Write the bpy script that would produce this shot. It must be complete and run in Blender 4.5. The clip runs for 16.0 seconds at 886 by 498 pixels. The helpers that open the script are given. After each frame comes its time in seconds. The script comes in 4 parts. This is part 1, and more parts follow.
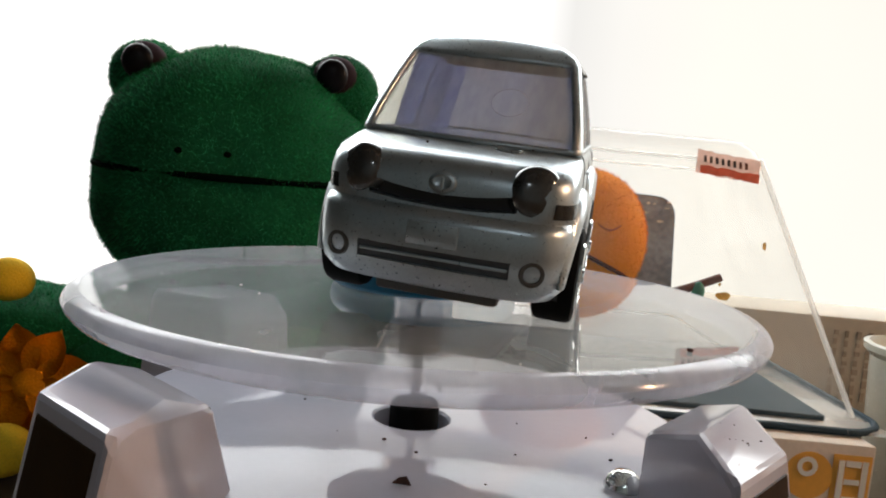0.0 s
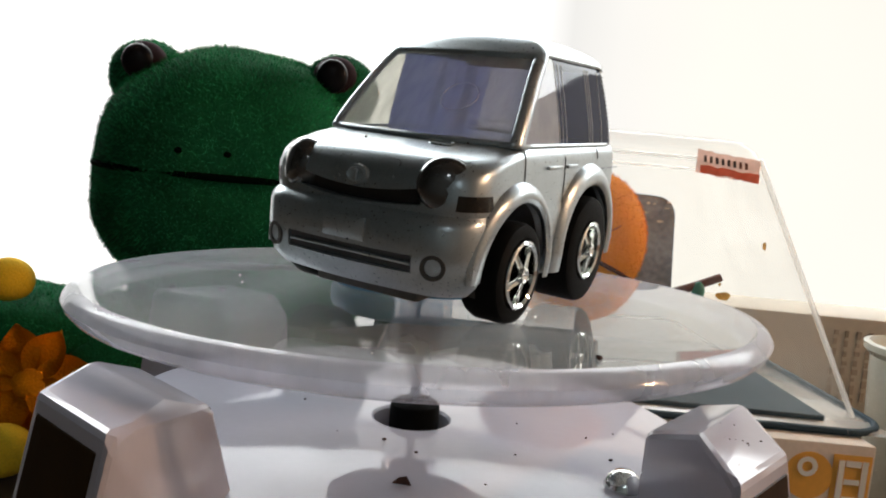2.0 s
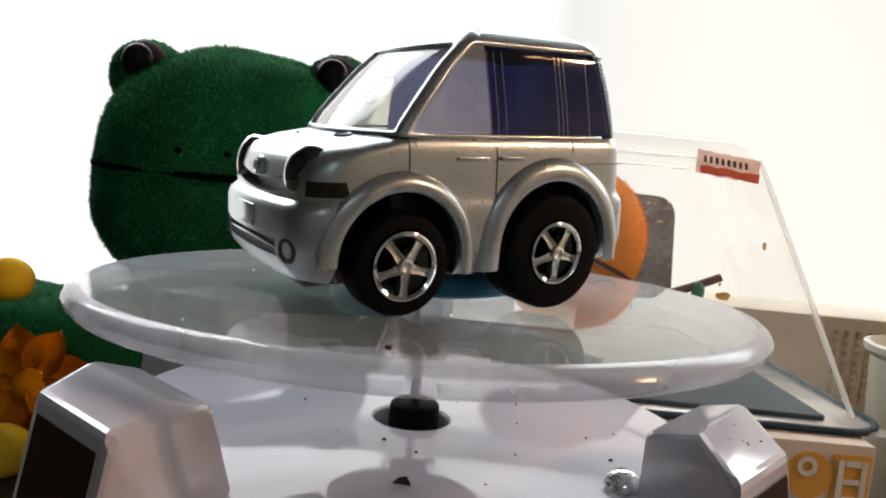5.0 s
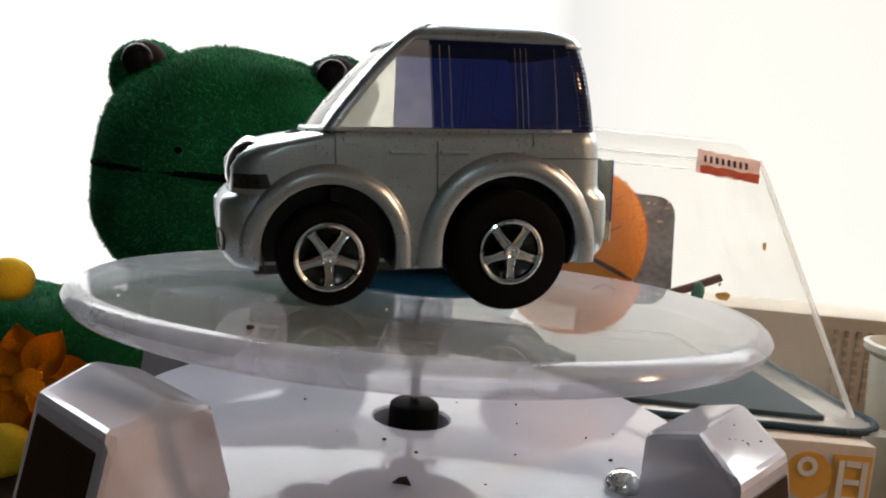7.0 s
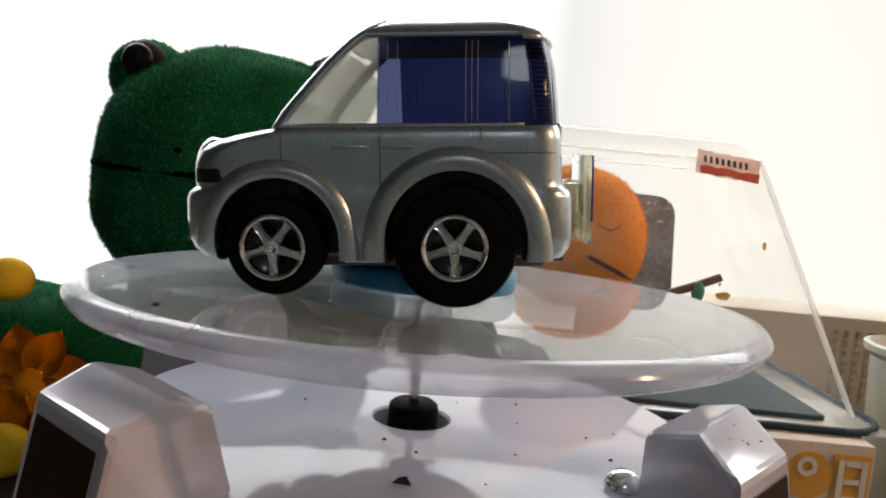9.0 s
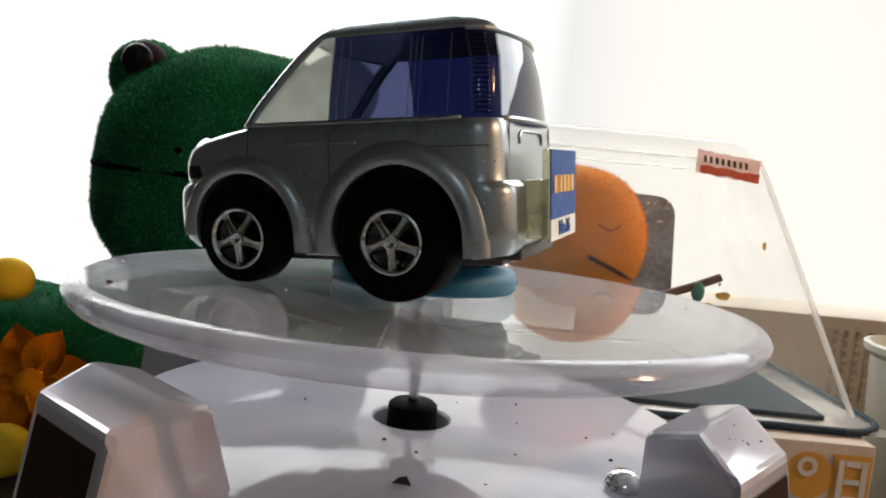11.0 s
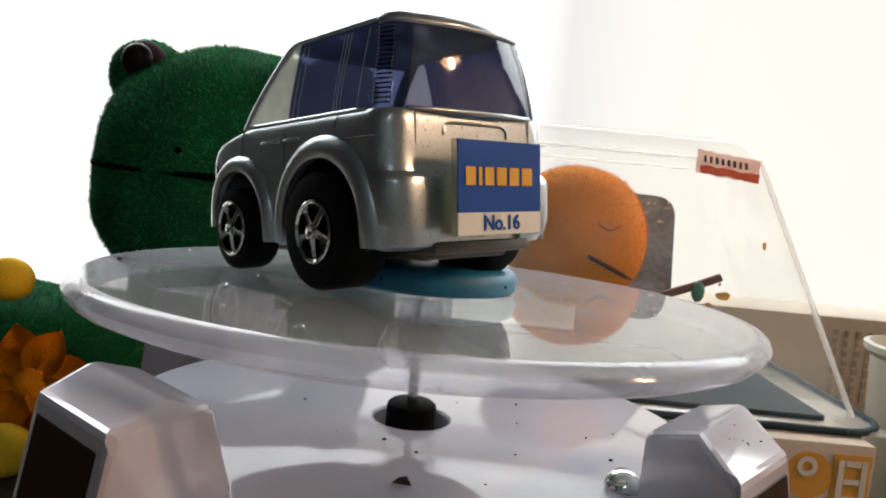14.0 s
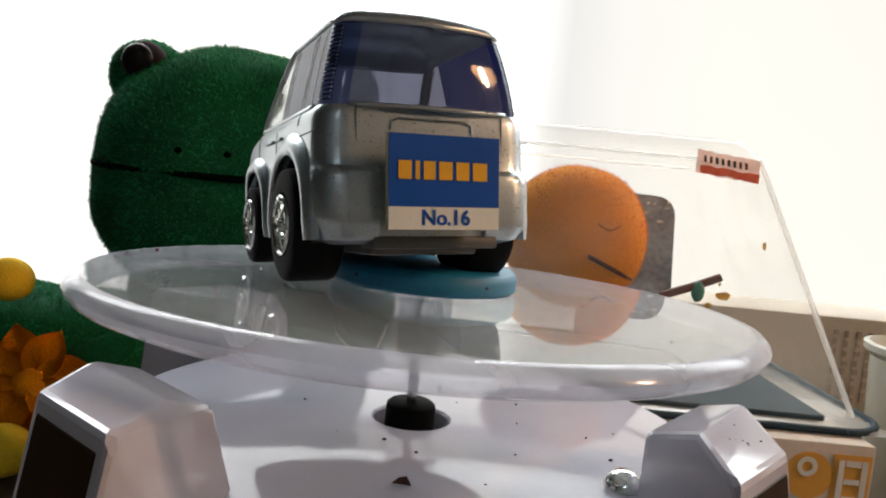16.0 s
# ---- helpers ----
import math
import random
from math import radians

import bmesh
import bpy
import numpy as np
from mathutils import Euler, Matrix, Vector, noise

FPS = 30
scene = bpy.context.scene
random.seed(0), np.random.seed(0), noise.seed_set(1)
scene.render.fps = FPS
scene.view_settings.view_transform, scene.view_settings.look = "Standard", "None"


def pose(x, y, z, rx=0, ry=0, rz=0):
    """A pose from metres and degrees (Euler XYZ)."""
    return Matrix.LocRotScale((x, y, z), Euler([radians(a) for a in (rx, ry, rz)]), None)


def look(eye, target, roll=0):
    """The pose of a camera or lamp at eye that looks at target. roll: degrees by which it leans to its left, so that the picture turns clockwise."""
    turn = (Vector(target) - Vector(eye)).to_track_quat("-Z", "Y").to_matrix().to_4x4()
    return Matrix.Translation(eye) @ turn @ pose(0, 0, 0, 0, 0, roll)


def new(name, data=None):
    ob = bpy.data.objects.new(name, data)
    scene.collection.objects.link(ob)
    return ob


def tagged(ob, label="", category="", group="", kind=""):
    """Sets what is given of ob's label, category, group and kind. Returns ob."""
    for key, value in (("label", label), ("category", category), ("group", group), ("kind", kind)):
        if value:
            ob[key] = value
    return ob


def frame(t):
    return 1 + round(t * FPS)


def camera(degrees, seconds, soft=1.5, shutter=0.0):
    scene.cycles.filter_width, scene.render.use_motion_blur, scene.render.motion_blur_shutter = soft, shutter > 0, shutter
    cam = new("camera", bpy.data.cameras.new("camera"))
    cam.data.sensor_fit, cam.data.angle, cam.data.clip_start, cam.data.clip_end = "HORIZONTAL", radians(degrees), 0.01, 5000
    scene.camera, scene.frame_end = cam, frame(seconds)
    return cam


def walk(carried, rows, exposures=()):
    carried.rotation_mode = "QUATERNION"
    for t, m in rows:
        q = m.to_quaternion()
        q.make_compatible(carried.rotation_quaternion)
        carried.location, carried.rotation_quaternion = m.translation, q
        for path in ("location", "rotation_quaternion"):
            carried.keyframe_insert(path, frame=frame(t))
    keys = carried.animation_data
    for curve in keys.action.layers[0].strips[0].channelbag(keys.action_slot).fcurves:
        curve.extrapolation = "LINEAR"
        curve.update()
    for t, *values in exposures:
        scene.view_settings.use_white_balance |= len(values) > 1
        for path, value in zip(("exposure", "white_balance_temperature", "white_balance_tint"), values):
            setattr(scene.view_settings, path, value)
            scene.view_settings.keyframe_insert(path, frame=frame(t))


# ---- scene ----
MM = 0.001

# ---- camera ----
cam = camera(62.65, 16.0, soft=2.0)
EYE = (0.00201, -0.09156, 0.07102)
AIM = (0.00201, 0.00796, 0.06130)
walk(cam, [(0.0, look(EYE, AIM, 5.47)), (16.0, look(EYE, AIM, 5.47))], exposures=[(0.0, 0.0), (16.0, 0.0)])

# ---- light ----
world = bpy.data.worlds.new("daylight")
scene.world = world
world.use_nodes = True
wn = world.node_tree.nodes
sky = wn.new("ShaderNodeTexSky")
sky.sky_type, sky.sun_disc = "NISHITA", False
sky.sun_elevation, sky.sun_rotation = radians(40), radians(20)
world.node_tree.links.new(sky.outputs[0], wn["Background"].inputs[0])
wn["Background"].inputs[1].default_value = 0.1

# daylight through the frosted window
wl = bpy.data.lights.new("window_daylight", "AREA")
wl.shape, wl.size, wl.size_y, wl.energy, wl.color = "RECTANGLE", 1.7, 0.40, 15.0, (0.94, 0.985, 1.0)
window_light = new("window_daylight", wl)
window_light.matrix_world = look((0.20, 0.50, 0.43), (0.20, -0.20, 0.06))


# ---- materials ----
def mat(name, base, rough=0.5, metal=0.0, vary=0.15, scale=40.0, fine=400.0, bump=0.1, dist=0.0002, coat=0.0,
        sheen=0.0, trans=0.0, ior=1.49, sub=0.0, island=0.0, rvary=0.1):
    m = bpy.data.materials.new(name)
    m.use_nodes = True
    nt = m.node_tree
    n, l = nt.nodes, nt.links
    b = n["Principled BSDF"]
    tc = n.new("ShaderNodeTexCoord")
    big, small = n.new("ShaderNodeTexNoise"), n.new("ShaderNodeTexNoise")
    big.inputs["Scale"].default_value, small.inputs["Scale"].default_value = scale, fine
    big.inputs["Detail"].default_value, small.inputs["Detail"].default_value = 5, 3
    for x in (big, small):
        l.new(tc.outputs["Object"], x.inputs["Vector"])
    mx = n.new("ShaderNodeMix")
    mx.data_type = "FLOAT"
    mx.inputs[0].default_value = 0.4
    l.new(big.outputs["Fac"], mx.inputs[2])
    l.new(small.outputs["Fac"], mx.inputs[3])
    ramp = n.new("ShaderNodeMapRange")
    ramp.inputs[1].default_value, ramp.inputs[2].default_value = 0.3, 0.7
    ramp.inputs[3].default_value, ramp.inputs[4].default_value = 1 - vary, 1 + vary
    l.new(mx.outputs[0], ramp.inputs[0])
    mul = n.new("ShaderNodeVectorMath")
    mul.operation = "SCALE"
    mul.inputs[0].default_value = base
    l.new(ramp.outputs[0], mul.inputs["Scale"])
    src = mul.outputs[0]
    if island:
        geo = n.new("ShaderNodeNewGeometry")
        r2 = n.new("ShaderNodeMapRange")
        r2.inputs[3].default_value, r2.inputs[4].default_value = 1 - island, 1 + island
        l.new(geo.outputs["Random Per Island"], r2.inputs[0])
        m2 = n.new("ShaderNodeVectorMath")
        m2.operation = "SCALE"
        l.new(src, m2.inputs[0])
        l.new(r2.outputs[0], m2.inputs["Scale"])
        src = m2.outputs[0]
    l.new(src, b.inputs["Base Color"])
    rr = n.new("ShaderNodeMapRange")
    rr.inputs[1].default_value, rr.inputs[2].default_value = 0.3, 0.7
    rr.inputs[3].default_value, rr.inputs[4].default_value = max(rough - rvary * rough, 0.0), min(rough + rvary * rough, 1)
    l.new(small.outputs["Fac"], rr.inputs[0])
    l.new(rr.outputs[0], b.inputs["Roughness"])
    b.inputs["Metallic"].default_value, b.inputs["IOR"].default_value = metal, ior
    b.inputs["Coat Weight"].default_value, b.inputs["Sheen Weight"].default_value = coat, sheen
    b.inputs["Transmission Weight"].default_value = trans
    if sub:
        b.inputs["Subsurface Weight"].default_value = sub
        b.inputs["Subsurface Radius"].default_value = (0.002, 0.002, 0.002)
        b.inputs["Subsurface Scale"].default_value = 1.0
    if bump:
        bp = n.new("ShaderNodeBump")
        bp.inputs["Strength"].default_value, bp.inputs["Distance"].default_value = bump, dist
        l.new(small.outputs["Fac"], bp.inputs["Height"])
        l.new(bp.outputs[0], b.inputs["Normal"])
    return m


def clear(name, tint=(1, 1, 1), haze=0.0, haze_color=(0.8, 0.8, 0.8), gloss_rough=0.02, ior=1.49, smear=0.0, scale=60.0, gain=1.0):
    """Thin clear plastic: passes light, mirrors by Fresnel, and carries a haze of scratches and dust."""
    m = bpy.data.materials.new(name)
    m.use_nodes = True
    nt = m.node_tree
    n, l = nt.nodes, nt.links
    out = n["Material Output"]
    n.remove(n["Principled BSDF"])
    tr, gl, df, tl = (n.new(x) for x in ("ShaderNodeBsdfTransparent", "ShaderNodeBsdfGlossy", "ShaderNodeBsdfDiffuse", "ShaderNodeBsdfTranslucent"))
    tr.inputs[0].default_value = (*tint, 1)
    gl.inputs["Roughness"].default_value = gloss_rough
    df.inputs[0].default_value = tl.inputs[0].default_value = (*haze_color, 1)
    lw, pw, f0, fm = n.new("ShaderNodeLayerWeight"), n.new("ShaderNodeMath"), n.new("ShaderNodeMath"), n.new("ShaderNodeMath")
    lw.inputs[0].default_value = 0.5
    pw.operation, pw.inputs[1].default_value = "POWER", 5.0
    least = ((ior - 1) / (ior + 1)) ** 2
    f0.operation, f0.inputs[1].default_value, f0.inputs[2].default_value = "MULTIPLY_ADD", 1 - least, least
    fm.operation, fm.use_clamp, fm.inputs[1].default_value = "MULTIPLY", True, gain
    l.new(lw.outputs["Facing"], pw.inputs[0])
    l.new(pw.outputs[0], f0.inputs[0])
    l.new(f0.outputs[0], fm.inputs[0])
    tc, no = n.new("ShaderNodeTexCoord"), n.new("ShaderNodeTexNoise")
    no.inputs["Scale"].default_value, no.inputs["Detail"].default_value = scale, 8
    mp = n.new("ShaderNodeMapping")
    mp.inputs["Scale"].default_value = (1, 2.5, 1)
    l.new(tc.outputs["Object"], mp.inputs[0])
    l.new(mp.outputs[0], no.inputs["Vector"])
    mr = n.new("ShaderNodeMapRange")
    mr.inputs[1].default_value, mr.inputs[2].default_value = 0.4, 0.75
    mr.inputs[3].default_value, mr.inputs[4].default_value = haze, min(haze + smear, 1)
    l.new(no.outputs["Fac"], mr.inputs[0])
    hz = n.new("ShaderNodeMixShader")
    hz.inputs[0].default_value = 0.5
    l.new(df.outputs[0], hz.inputs[1])
    l.new(tl.outputs[0], hz.inputs[2])
    a, b = n.new("ShaderNodeMixShader"), n.new("ShaderNodeMixShader")
    l.new(mr.outputs[0], a.inputs[0])
    l.new(tr.outputs[0], a.inputs[1])
    l.new(hz.outputs[0], a.inputs[2])
    l.new(fm.outputs[0], b.inputs[0])
    l.new(a.outputs[0], b.inputs[1])
    l.new(gl.outputs[0], b.inputs[2])
    l.new(b.outputs[0], out.inputs[0])
    return m


def glow(name, color, strength, vary=0.0, scale=3.0):
    m = bpy.data.materials.new(name)
    m.use_nodes = True
    n, l = m.node_tree.nodes, m.node_tree.links
    n.remove(n["Principled BSDF"])
    e = n.new("ShaderNodeEmission")
    e.inputs[0].default_value, e.inputs[1].default_value = (*color, 1), strength
    if vary:
        tc, no, mr = n.new("ShaderNodeTexCoord"), n.new("ShaderNodeTexNoise"), n.new("ShaderNodeMapRange")
        no.inputs["Scale"].default_value = scale
        l.new(tc.outputs["Object"], no.inputs["Vector"])
        l.new(no.outputs["Fac"], mr.inputs[0])
        mr.inputs[1].default_value, mr.inputs[2].default_value = 0.3, 0.7
        mr.inputs[3].default_value, mr.inputs[4].default_value = strength * (1 - vary), strength * (1 + vary)
        l.new(mr.outputs[0], e.inputs[1])
    l.new(e.outputs[0], n["Material Output"].inputs[0])
    return m


M_SILVER = mat("silver_paint", (0.38, 0.425, 0.445), 0.30, 0.76, 0.16, 250, 3500, 0.06, 0.00002, coat=0.25)
M_SEAM = mat("panel_gap", (0.10, 0.10, 0.105), 0.5, 0.3, 0.1, 300, 4000, 0)
M_TYRE = mat("tyre_rubber", (0.005, 0.005, 0.005), 0.65, 0, 0.2, 300, 3000, 0.1, 0.00003, ior=1.12)
# Chrome like the rim, its dark reflection put into the base colour.
M_DISH = mat("dark_mirrored_chrome", (0.04, 0.04, 0.037), 0.18, 1.0, 0.1, 300, 2000, 0)
M_CHROME = mat("chrome", (0.70, 0.71, 0.69), 0.05, 1.0, 0.03, 300, 2000, 0)
# Rim chrome dimmed in colour for the dark room the spokes mirror.
M_SPOKE = mat("dimmed_chrome", (0.50, 0.51, 0.48), 0.05, 1.0, 0.03, 300, 2000, 0)
M_BLACK = mat("black_plastic", (0.015, 0.015, 0.016), 0.4, 0, 0.2, 300, 3000, 0.1, 0.00003)
M_CHASSIS = mat("grey_plastic", (0.06, 0.056, 0.05), 0.5, 0, 0.2, 200, 3000, 0.1, 0.00003)
M_GLASS = clear("clear_window", (0.93, 0.92, 0.86), 0.42, (0.84, 0.82, 0.74), 0.03, 1.45, 0.16, 220, gain=1.0)
M_NAVY = clear("navy_window", (0.055, 0.066, 0.155), 0.09, (0.05, 0.065, 0.14), 0.04, 1.5, 0.07, 120, gain=0.5)
M_REAR = clear("violet_window", (0.13, 0.135, 0.205), 0.18, (0.10, 0.105, 0.145), 0.05, 1.5, 0.12, 120, gain=1.0)
M_SMOKE = mat("smoked_lens", (0.035, 0.033, 0.03), 0.10, 0, 0.25, 300, 2000, 0, coat=1.0)
M_FROST = clear("clear_bracket", (0.93, 0.90, 0.76), 0.25, (0.75, 0.73, 0.62), 0.08, 1.5, 0.1, 300)
M_BLUE = mat("blue_print", (0.008, 0.075, 0.36), 0.5, 0, 0.02, 200, 900, 0, ior=1.25)
M_CREAM = mat("white_print", (0.80, 0.78, 0.70), 0.3, 0, 0.04, 200, 3000, 0, coat=0.4)
M_YELLOW = mat("yellow_print", (0.80, 0.42, 0.02), 0.35, 0, 0.05, 200, 3000, 0)
M_PUCK = mat("blue_putty", (0.005, 0.14, 0.25), 0.5, 0, 0.25, 120, 1500, 0.25, 0.0001, sub=0.1)
M_PLATE = clear("clear_acrylic", (0.985, 0.985, 0.985), 0.23, (0.89, 0.94, 0.93), 0.012, 1.49, 0.15, 45, gain=1.0)
M_COLLAR = clear("clear_collar", (0.86, 0.86, 0.88), 0.10, (0.55, 0.55, 0.58), 0.06, 1.49, 0.05, 200)
M_RIM = clear("frosted_rim", (0.95, 0.95, 0.97), 0.28, (0.80, 0.80, 0.89), 0.12, 1.49, 0.16, 60, gain=0.65)
M_WHITE = mat("white_plastic", (0.46, 0.447, 0.51), 0.07, 0, 0.03, 60, 900, 0.01, 0.00004, ior=1.4)
M_PANEL = mat("solar_cell", (0.028, 0.013, 0.004), 0.35, 0, 0.3, 200, 2000, 0, ior=1.1)
M_STEEL = mat("steel", (0.5, 0.5, 0.5), 0.22, 1, 0.1, 300, 2000, 0.05, 0.00003)
M_DUST = mat("brown_dust", (0.05, 0.02, 0.015), 0.9, 0, 0.4, 900, 6000, 0)
# Base darker than its pile, so shade between the fibres sits in the colour.
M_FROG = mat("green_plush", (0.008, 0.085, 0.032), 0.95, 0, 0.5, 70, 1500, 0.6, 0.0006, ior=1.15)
# Same plush, brightened in colour for fibres that catch the light.
M_FROGPILE = mat("lit_green_pile", (0.024, 0.235, 0.088), 0.9, 0, 0.5, 70, 500, 0, ior=1.2, island=0.6)
M_MOUTH = mat("near_black_green", (0.0015, 0.006, 0.003), 0.95, 0, 0.3, 100, 1500, 0, ior=1.08)
M_EYE = mat("eye_plastic", (0.006, 0.005, 0.006), 0.3, 0, 0.1, 100, 900, 0, ior=1.2)
M_EYERING = mat("brown_eye", (0.022, 0.012, 0.014), 0.85, 0, 0.2, 100, 900, 0, ior=1.15)
M_ORANGE = mat("orange_plush", (0.72, 0.245, 0.001), 0.9, 0, 0.15, 60, 1800, 0.5, 0.0003, ior=1.2)
M_ORANGEPILE = mat("orange_pile", (0.76, 0.27, 0.002), 0.9, 0, 0.2, 70, 500, 0, ior=1.2, island=0.2)
M_STITCH = mat("brown_thread", (0.28, 0.075, 0.008), 0.9, 0, 0.2, 200, 1500, 0, ior=1.2)
M_STITCHDARK = mat("dark_brown_thread", (0.07, 0.022, 0.006), 0.9, 0, 0.2, 200, 1500, 0, ior=1.2)
M_FELT = mat("orange_felt", (0.55, 0.20, 0.004), 0.95, 0, 0.3, 80, 1800, 0.6, 0.0004, ior=1.2)
M_LEMON = mat("yellow_felt", (0.76, 0.48, 0.03), 0.95, 0, 0.2, 80, 1800, 0.6, 0.0004, ior=1.2)
M_CASE = clear("clear_case", (0.985, 0.98, 0.965), 0.03, (0.90, 0.875, 0.82), 0.09, 1.3, 0.07, 45, gain=0.3)
M_CASE_EDGE = clear("case_edge", (0.95, 0.94, 0.92), 0.30, (0.88, 0.87, 0.84), 0.12, 1.45, 0.1, 25, gain=1.0)
M_TRAY = mat("slate_blue_plastic", (0.03, 0.048, 0.06), 0.6, 0, 0.2, 40, 900, 0.1, 0.0001, ior=1.15)
M_RED = clear("red_label", (0.9, 0.5, 0.4), 0.66, (0.82, 0.33, 0.22), 0.5, 1.2, 0.25, 500, gain=0.1)
M_LABEL = clear("pale_label", (0.88, 0.76, 0.70), 0.62, (0.80, 0.62, 0.55), 0.5, 1.2, 0.25, 400, gain=0.1)
M_STAIN = clear("tan_stain", (0.75, 0.55, 0.25), 0.45, (0.55, 0.36, 0.12), 0.5, 1.2, 0.5, 900, gain=0.1)
M_INK = mat("dark_ink", (0.03, 0.02, 0.02), 0.7, 0, 0.2, 120, 1500, 0)
M_SLATE = mat("grey_blue_card", (0.28, 0.33, 0.40), 0.7, 0, 0.6, 130, 700, 0.1, 0.0001)
M_CARD = mat("printed_card", (0.58, 0.52, 0.45), 0.9, 0, 0.14, 30, 900, 0.1, 0.0001, ior=1.1)
M_CARDORANGE = mat("orange_print", (0.80, 0.40, 0.07), 0.55, 0, 0.1, 40, 900, 0)
M_BEIGE = mat("beige_board", (0.46, 0.40, 0.32), 0.7, 0, 0.12, 30, 500, 0.15, 0.0002)
M_FADED = mat("faded_brown_print", (0.33, 0.275, 0.22), 0.7, 0, 0.3, 200, 1500, 0)
M_CUP = mat("pale_ceramic", (0.46, 0.45, 0.38), 0.25, 0, 0.06, 40, 900, 0)
M_BROWN = mat("brown_stick", (0.15, 0.05, 0.03), 0.6, 0, 0.3, 200, 1500, 0.2, 0.0001)
M_TEAL = mat("teal_print", (0.04, 0.25, 0.17), 0.5, 0, 0.2, 200, 1500, 0)
M_TABLE = mat("wood_table", (0.075, 0.05, 0.032), 0.4, 0, 0.25, 12, 200, 0.15, 0.0002)
M_WALL_DARK = mat("dark_room_wall", (0.055, 0.055, 0.045), 0.7, 0, 0.2, 3, 120, 0.2, 0.001)
M_WALL_PALE = mat("pale_plaster", (0.56, 0.51, 0.45), 0.85, 0, 0.06, 3, 120, 0.2, 0.001)
M_WALL = mat("room_plaster", (0.35, 0.405, 0.42), 0.85, 0, 0.06, 3, 120, 0.2, 0.001)
M_CEIL = mat("dim_ceiling", (0.20, 0.20, 0.20), 0.9, 0, 0.04, 3, 120, 0.2, 0.001)
M_FLOOR = mat("dark_floor", (0.07, 0.05, 0.035), 0.4, 0, 0.25, 4, 80, 0.15, 0.001)
M_FRAME = mat("window_frame_paint", (0.78, 0.77, 0.74), 0.4, 0, 0.05, 8, 300, 0.05, 0.0003)
M_PANE = glow("frosted_daylight", (1.0, 0.99, 0.96), 1.03, 0.02, 4.0)


def soften_pane():
    """Paints a soft grey upright shade band into the pane's glow, brighter before it, creamier beyond."""
    n, l = M_PANE.node_tree.nodes, M_PANE.node_tree.links
    tc, sp, rp = n.new("ShaderNodeTexCoord"), n.new("ShaderNodeSeparateXYZ"), n.new("ShaderNodeValToRGB")
    mr = n.new("ShaderNodeMapRange")
    mr.inputs[1].default_value, mr.inputs[2].default_value = 0.0, 0.30
    l.new(tc.outputs["Object"], sp.inputs[0])
    l.new(sp.outputs[0], mr.inputs[0])
    l.new(mr.outputs[0], rp.inputs[0])
    e = rp.color_ramp.elements
    e[0].position, e[0].color = 0.17, (1.9, 1.89, 1.84, 1)
    e[1].position, e[1].color = 0.75, (1.0, 0.965, 0.885, 1)
    for pos, c in ((0.26, (1.0, 0.985, 0.96, 1)), (0.32, (0.87, 0.855, 0.825, 1)), (0.46, (0.95, 0.925, 0.88, 1))):
        x = rp.color_ramp.elements.new(pos)
        x.color = c
    l.new(rp.outputs[0], n["Emission"].inputs[0])


soften_pane()
M_BULB = glow("warm_bulb", (1.0, 0.62, 0.38), 420.0)
M_COOL = glow("cool_diffuser", (0.86, 0.94, 1.0), 12.0)
M_SHADE = mat("lamp_shade", (0.6, 0.5, 0.36), 0.7, 0, 0.1, 20, 300, 0.1, 0.0005)


# ---- mesh tools ----
def part(name, bm, material, parent=None, label="", smooth=True, angle=40):
    me = bpy.data.meshes.new(name)
    bm.normal_update()
    for fc in bm.faces:
        fc.smooth = smooth
    if smooth:
        for e in bm.edges:
            e.smooth = not (e.is_manifold and e.calc_face_angle(0) > radians(angle))
    bm.to_mesh(me)
    bm.free()
    me.materials.append(material)
    ob = new(name, me)
    if parent:
        ob.parent = parent
    if label:
        tagged(ob, label)
    return ob


def empty(name, label, category, m=None, kind="", group=""):
    ob = new(name)
    ob.empty_display_size = 0.005
    if m is not None:
        ob.matrix_world = m
    return tagged(ob, label, category, group, kind)


def box(bm, x0, x1, y0, y1, z0, z1, bev=0.0, seg=2):
    vs = [bm.verts.new((x, y, z)) for x in (x0, x1) for y in (y0, y1) for z in (z0, z1)]
    q = [(0, 1, 3, 2), (4, 6, 7, 5), (0, 4, 5, 1), (2, 3, 7, 6), (0, 2, 6, 4), (1, 5, 7, 3)]
    fs = [bm.faces.new([vs[i] for i in f]) for f in q]
    if bev:
        es = list({e for f in fs for e in f.edges})
        bmesh.ops.bevel(bm, geom=es, offset=bev, segments=seg, profile=0.5, affect="EDGES", clamp_overlap=True)
    return bm


def boxed(*a, **k):
    return box(bmesh.new(), *a, **k)


def lathe(profile, n=48, bm=None, m=None, close=False):
    """Turns (r, z) points about z; m places the result."""
    bm = bm or bmesh.new()
    m = m or Matrix()
    rings = []
    for r, z in profile:
        if r < 1e-7:
            rings.append([bm.verts.new(m @ Vector((0, 0, z)))])
        else:
            rings.append([bm.verts.new(m @ Vector((r * math.cos(2 * math.pi * i / n), r * math.sin(2 * math.pi * i / n), z))) for i in range(n)])
    pairs = list(zip(rings, rings[1:])) + ([(rings[-1], rings[0])] if close else [])
    for a, b in pairs:
        for i in range(n):
            j = (i + 1) % n
            f = [a[i % len(a)], a[j % len(a)], b[j % len(b)], b[i % len(b)]]
            f = list(dict.fromkeys(f))
            if len(f) > 2:
                bm.faces.new(f)
    bmesh.ops.recalc_face_normals(bm, faces=bm.faces)
    return bm


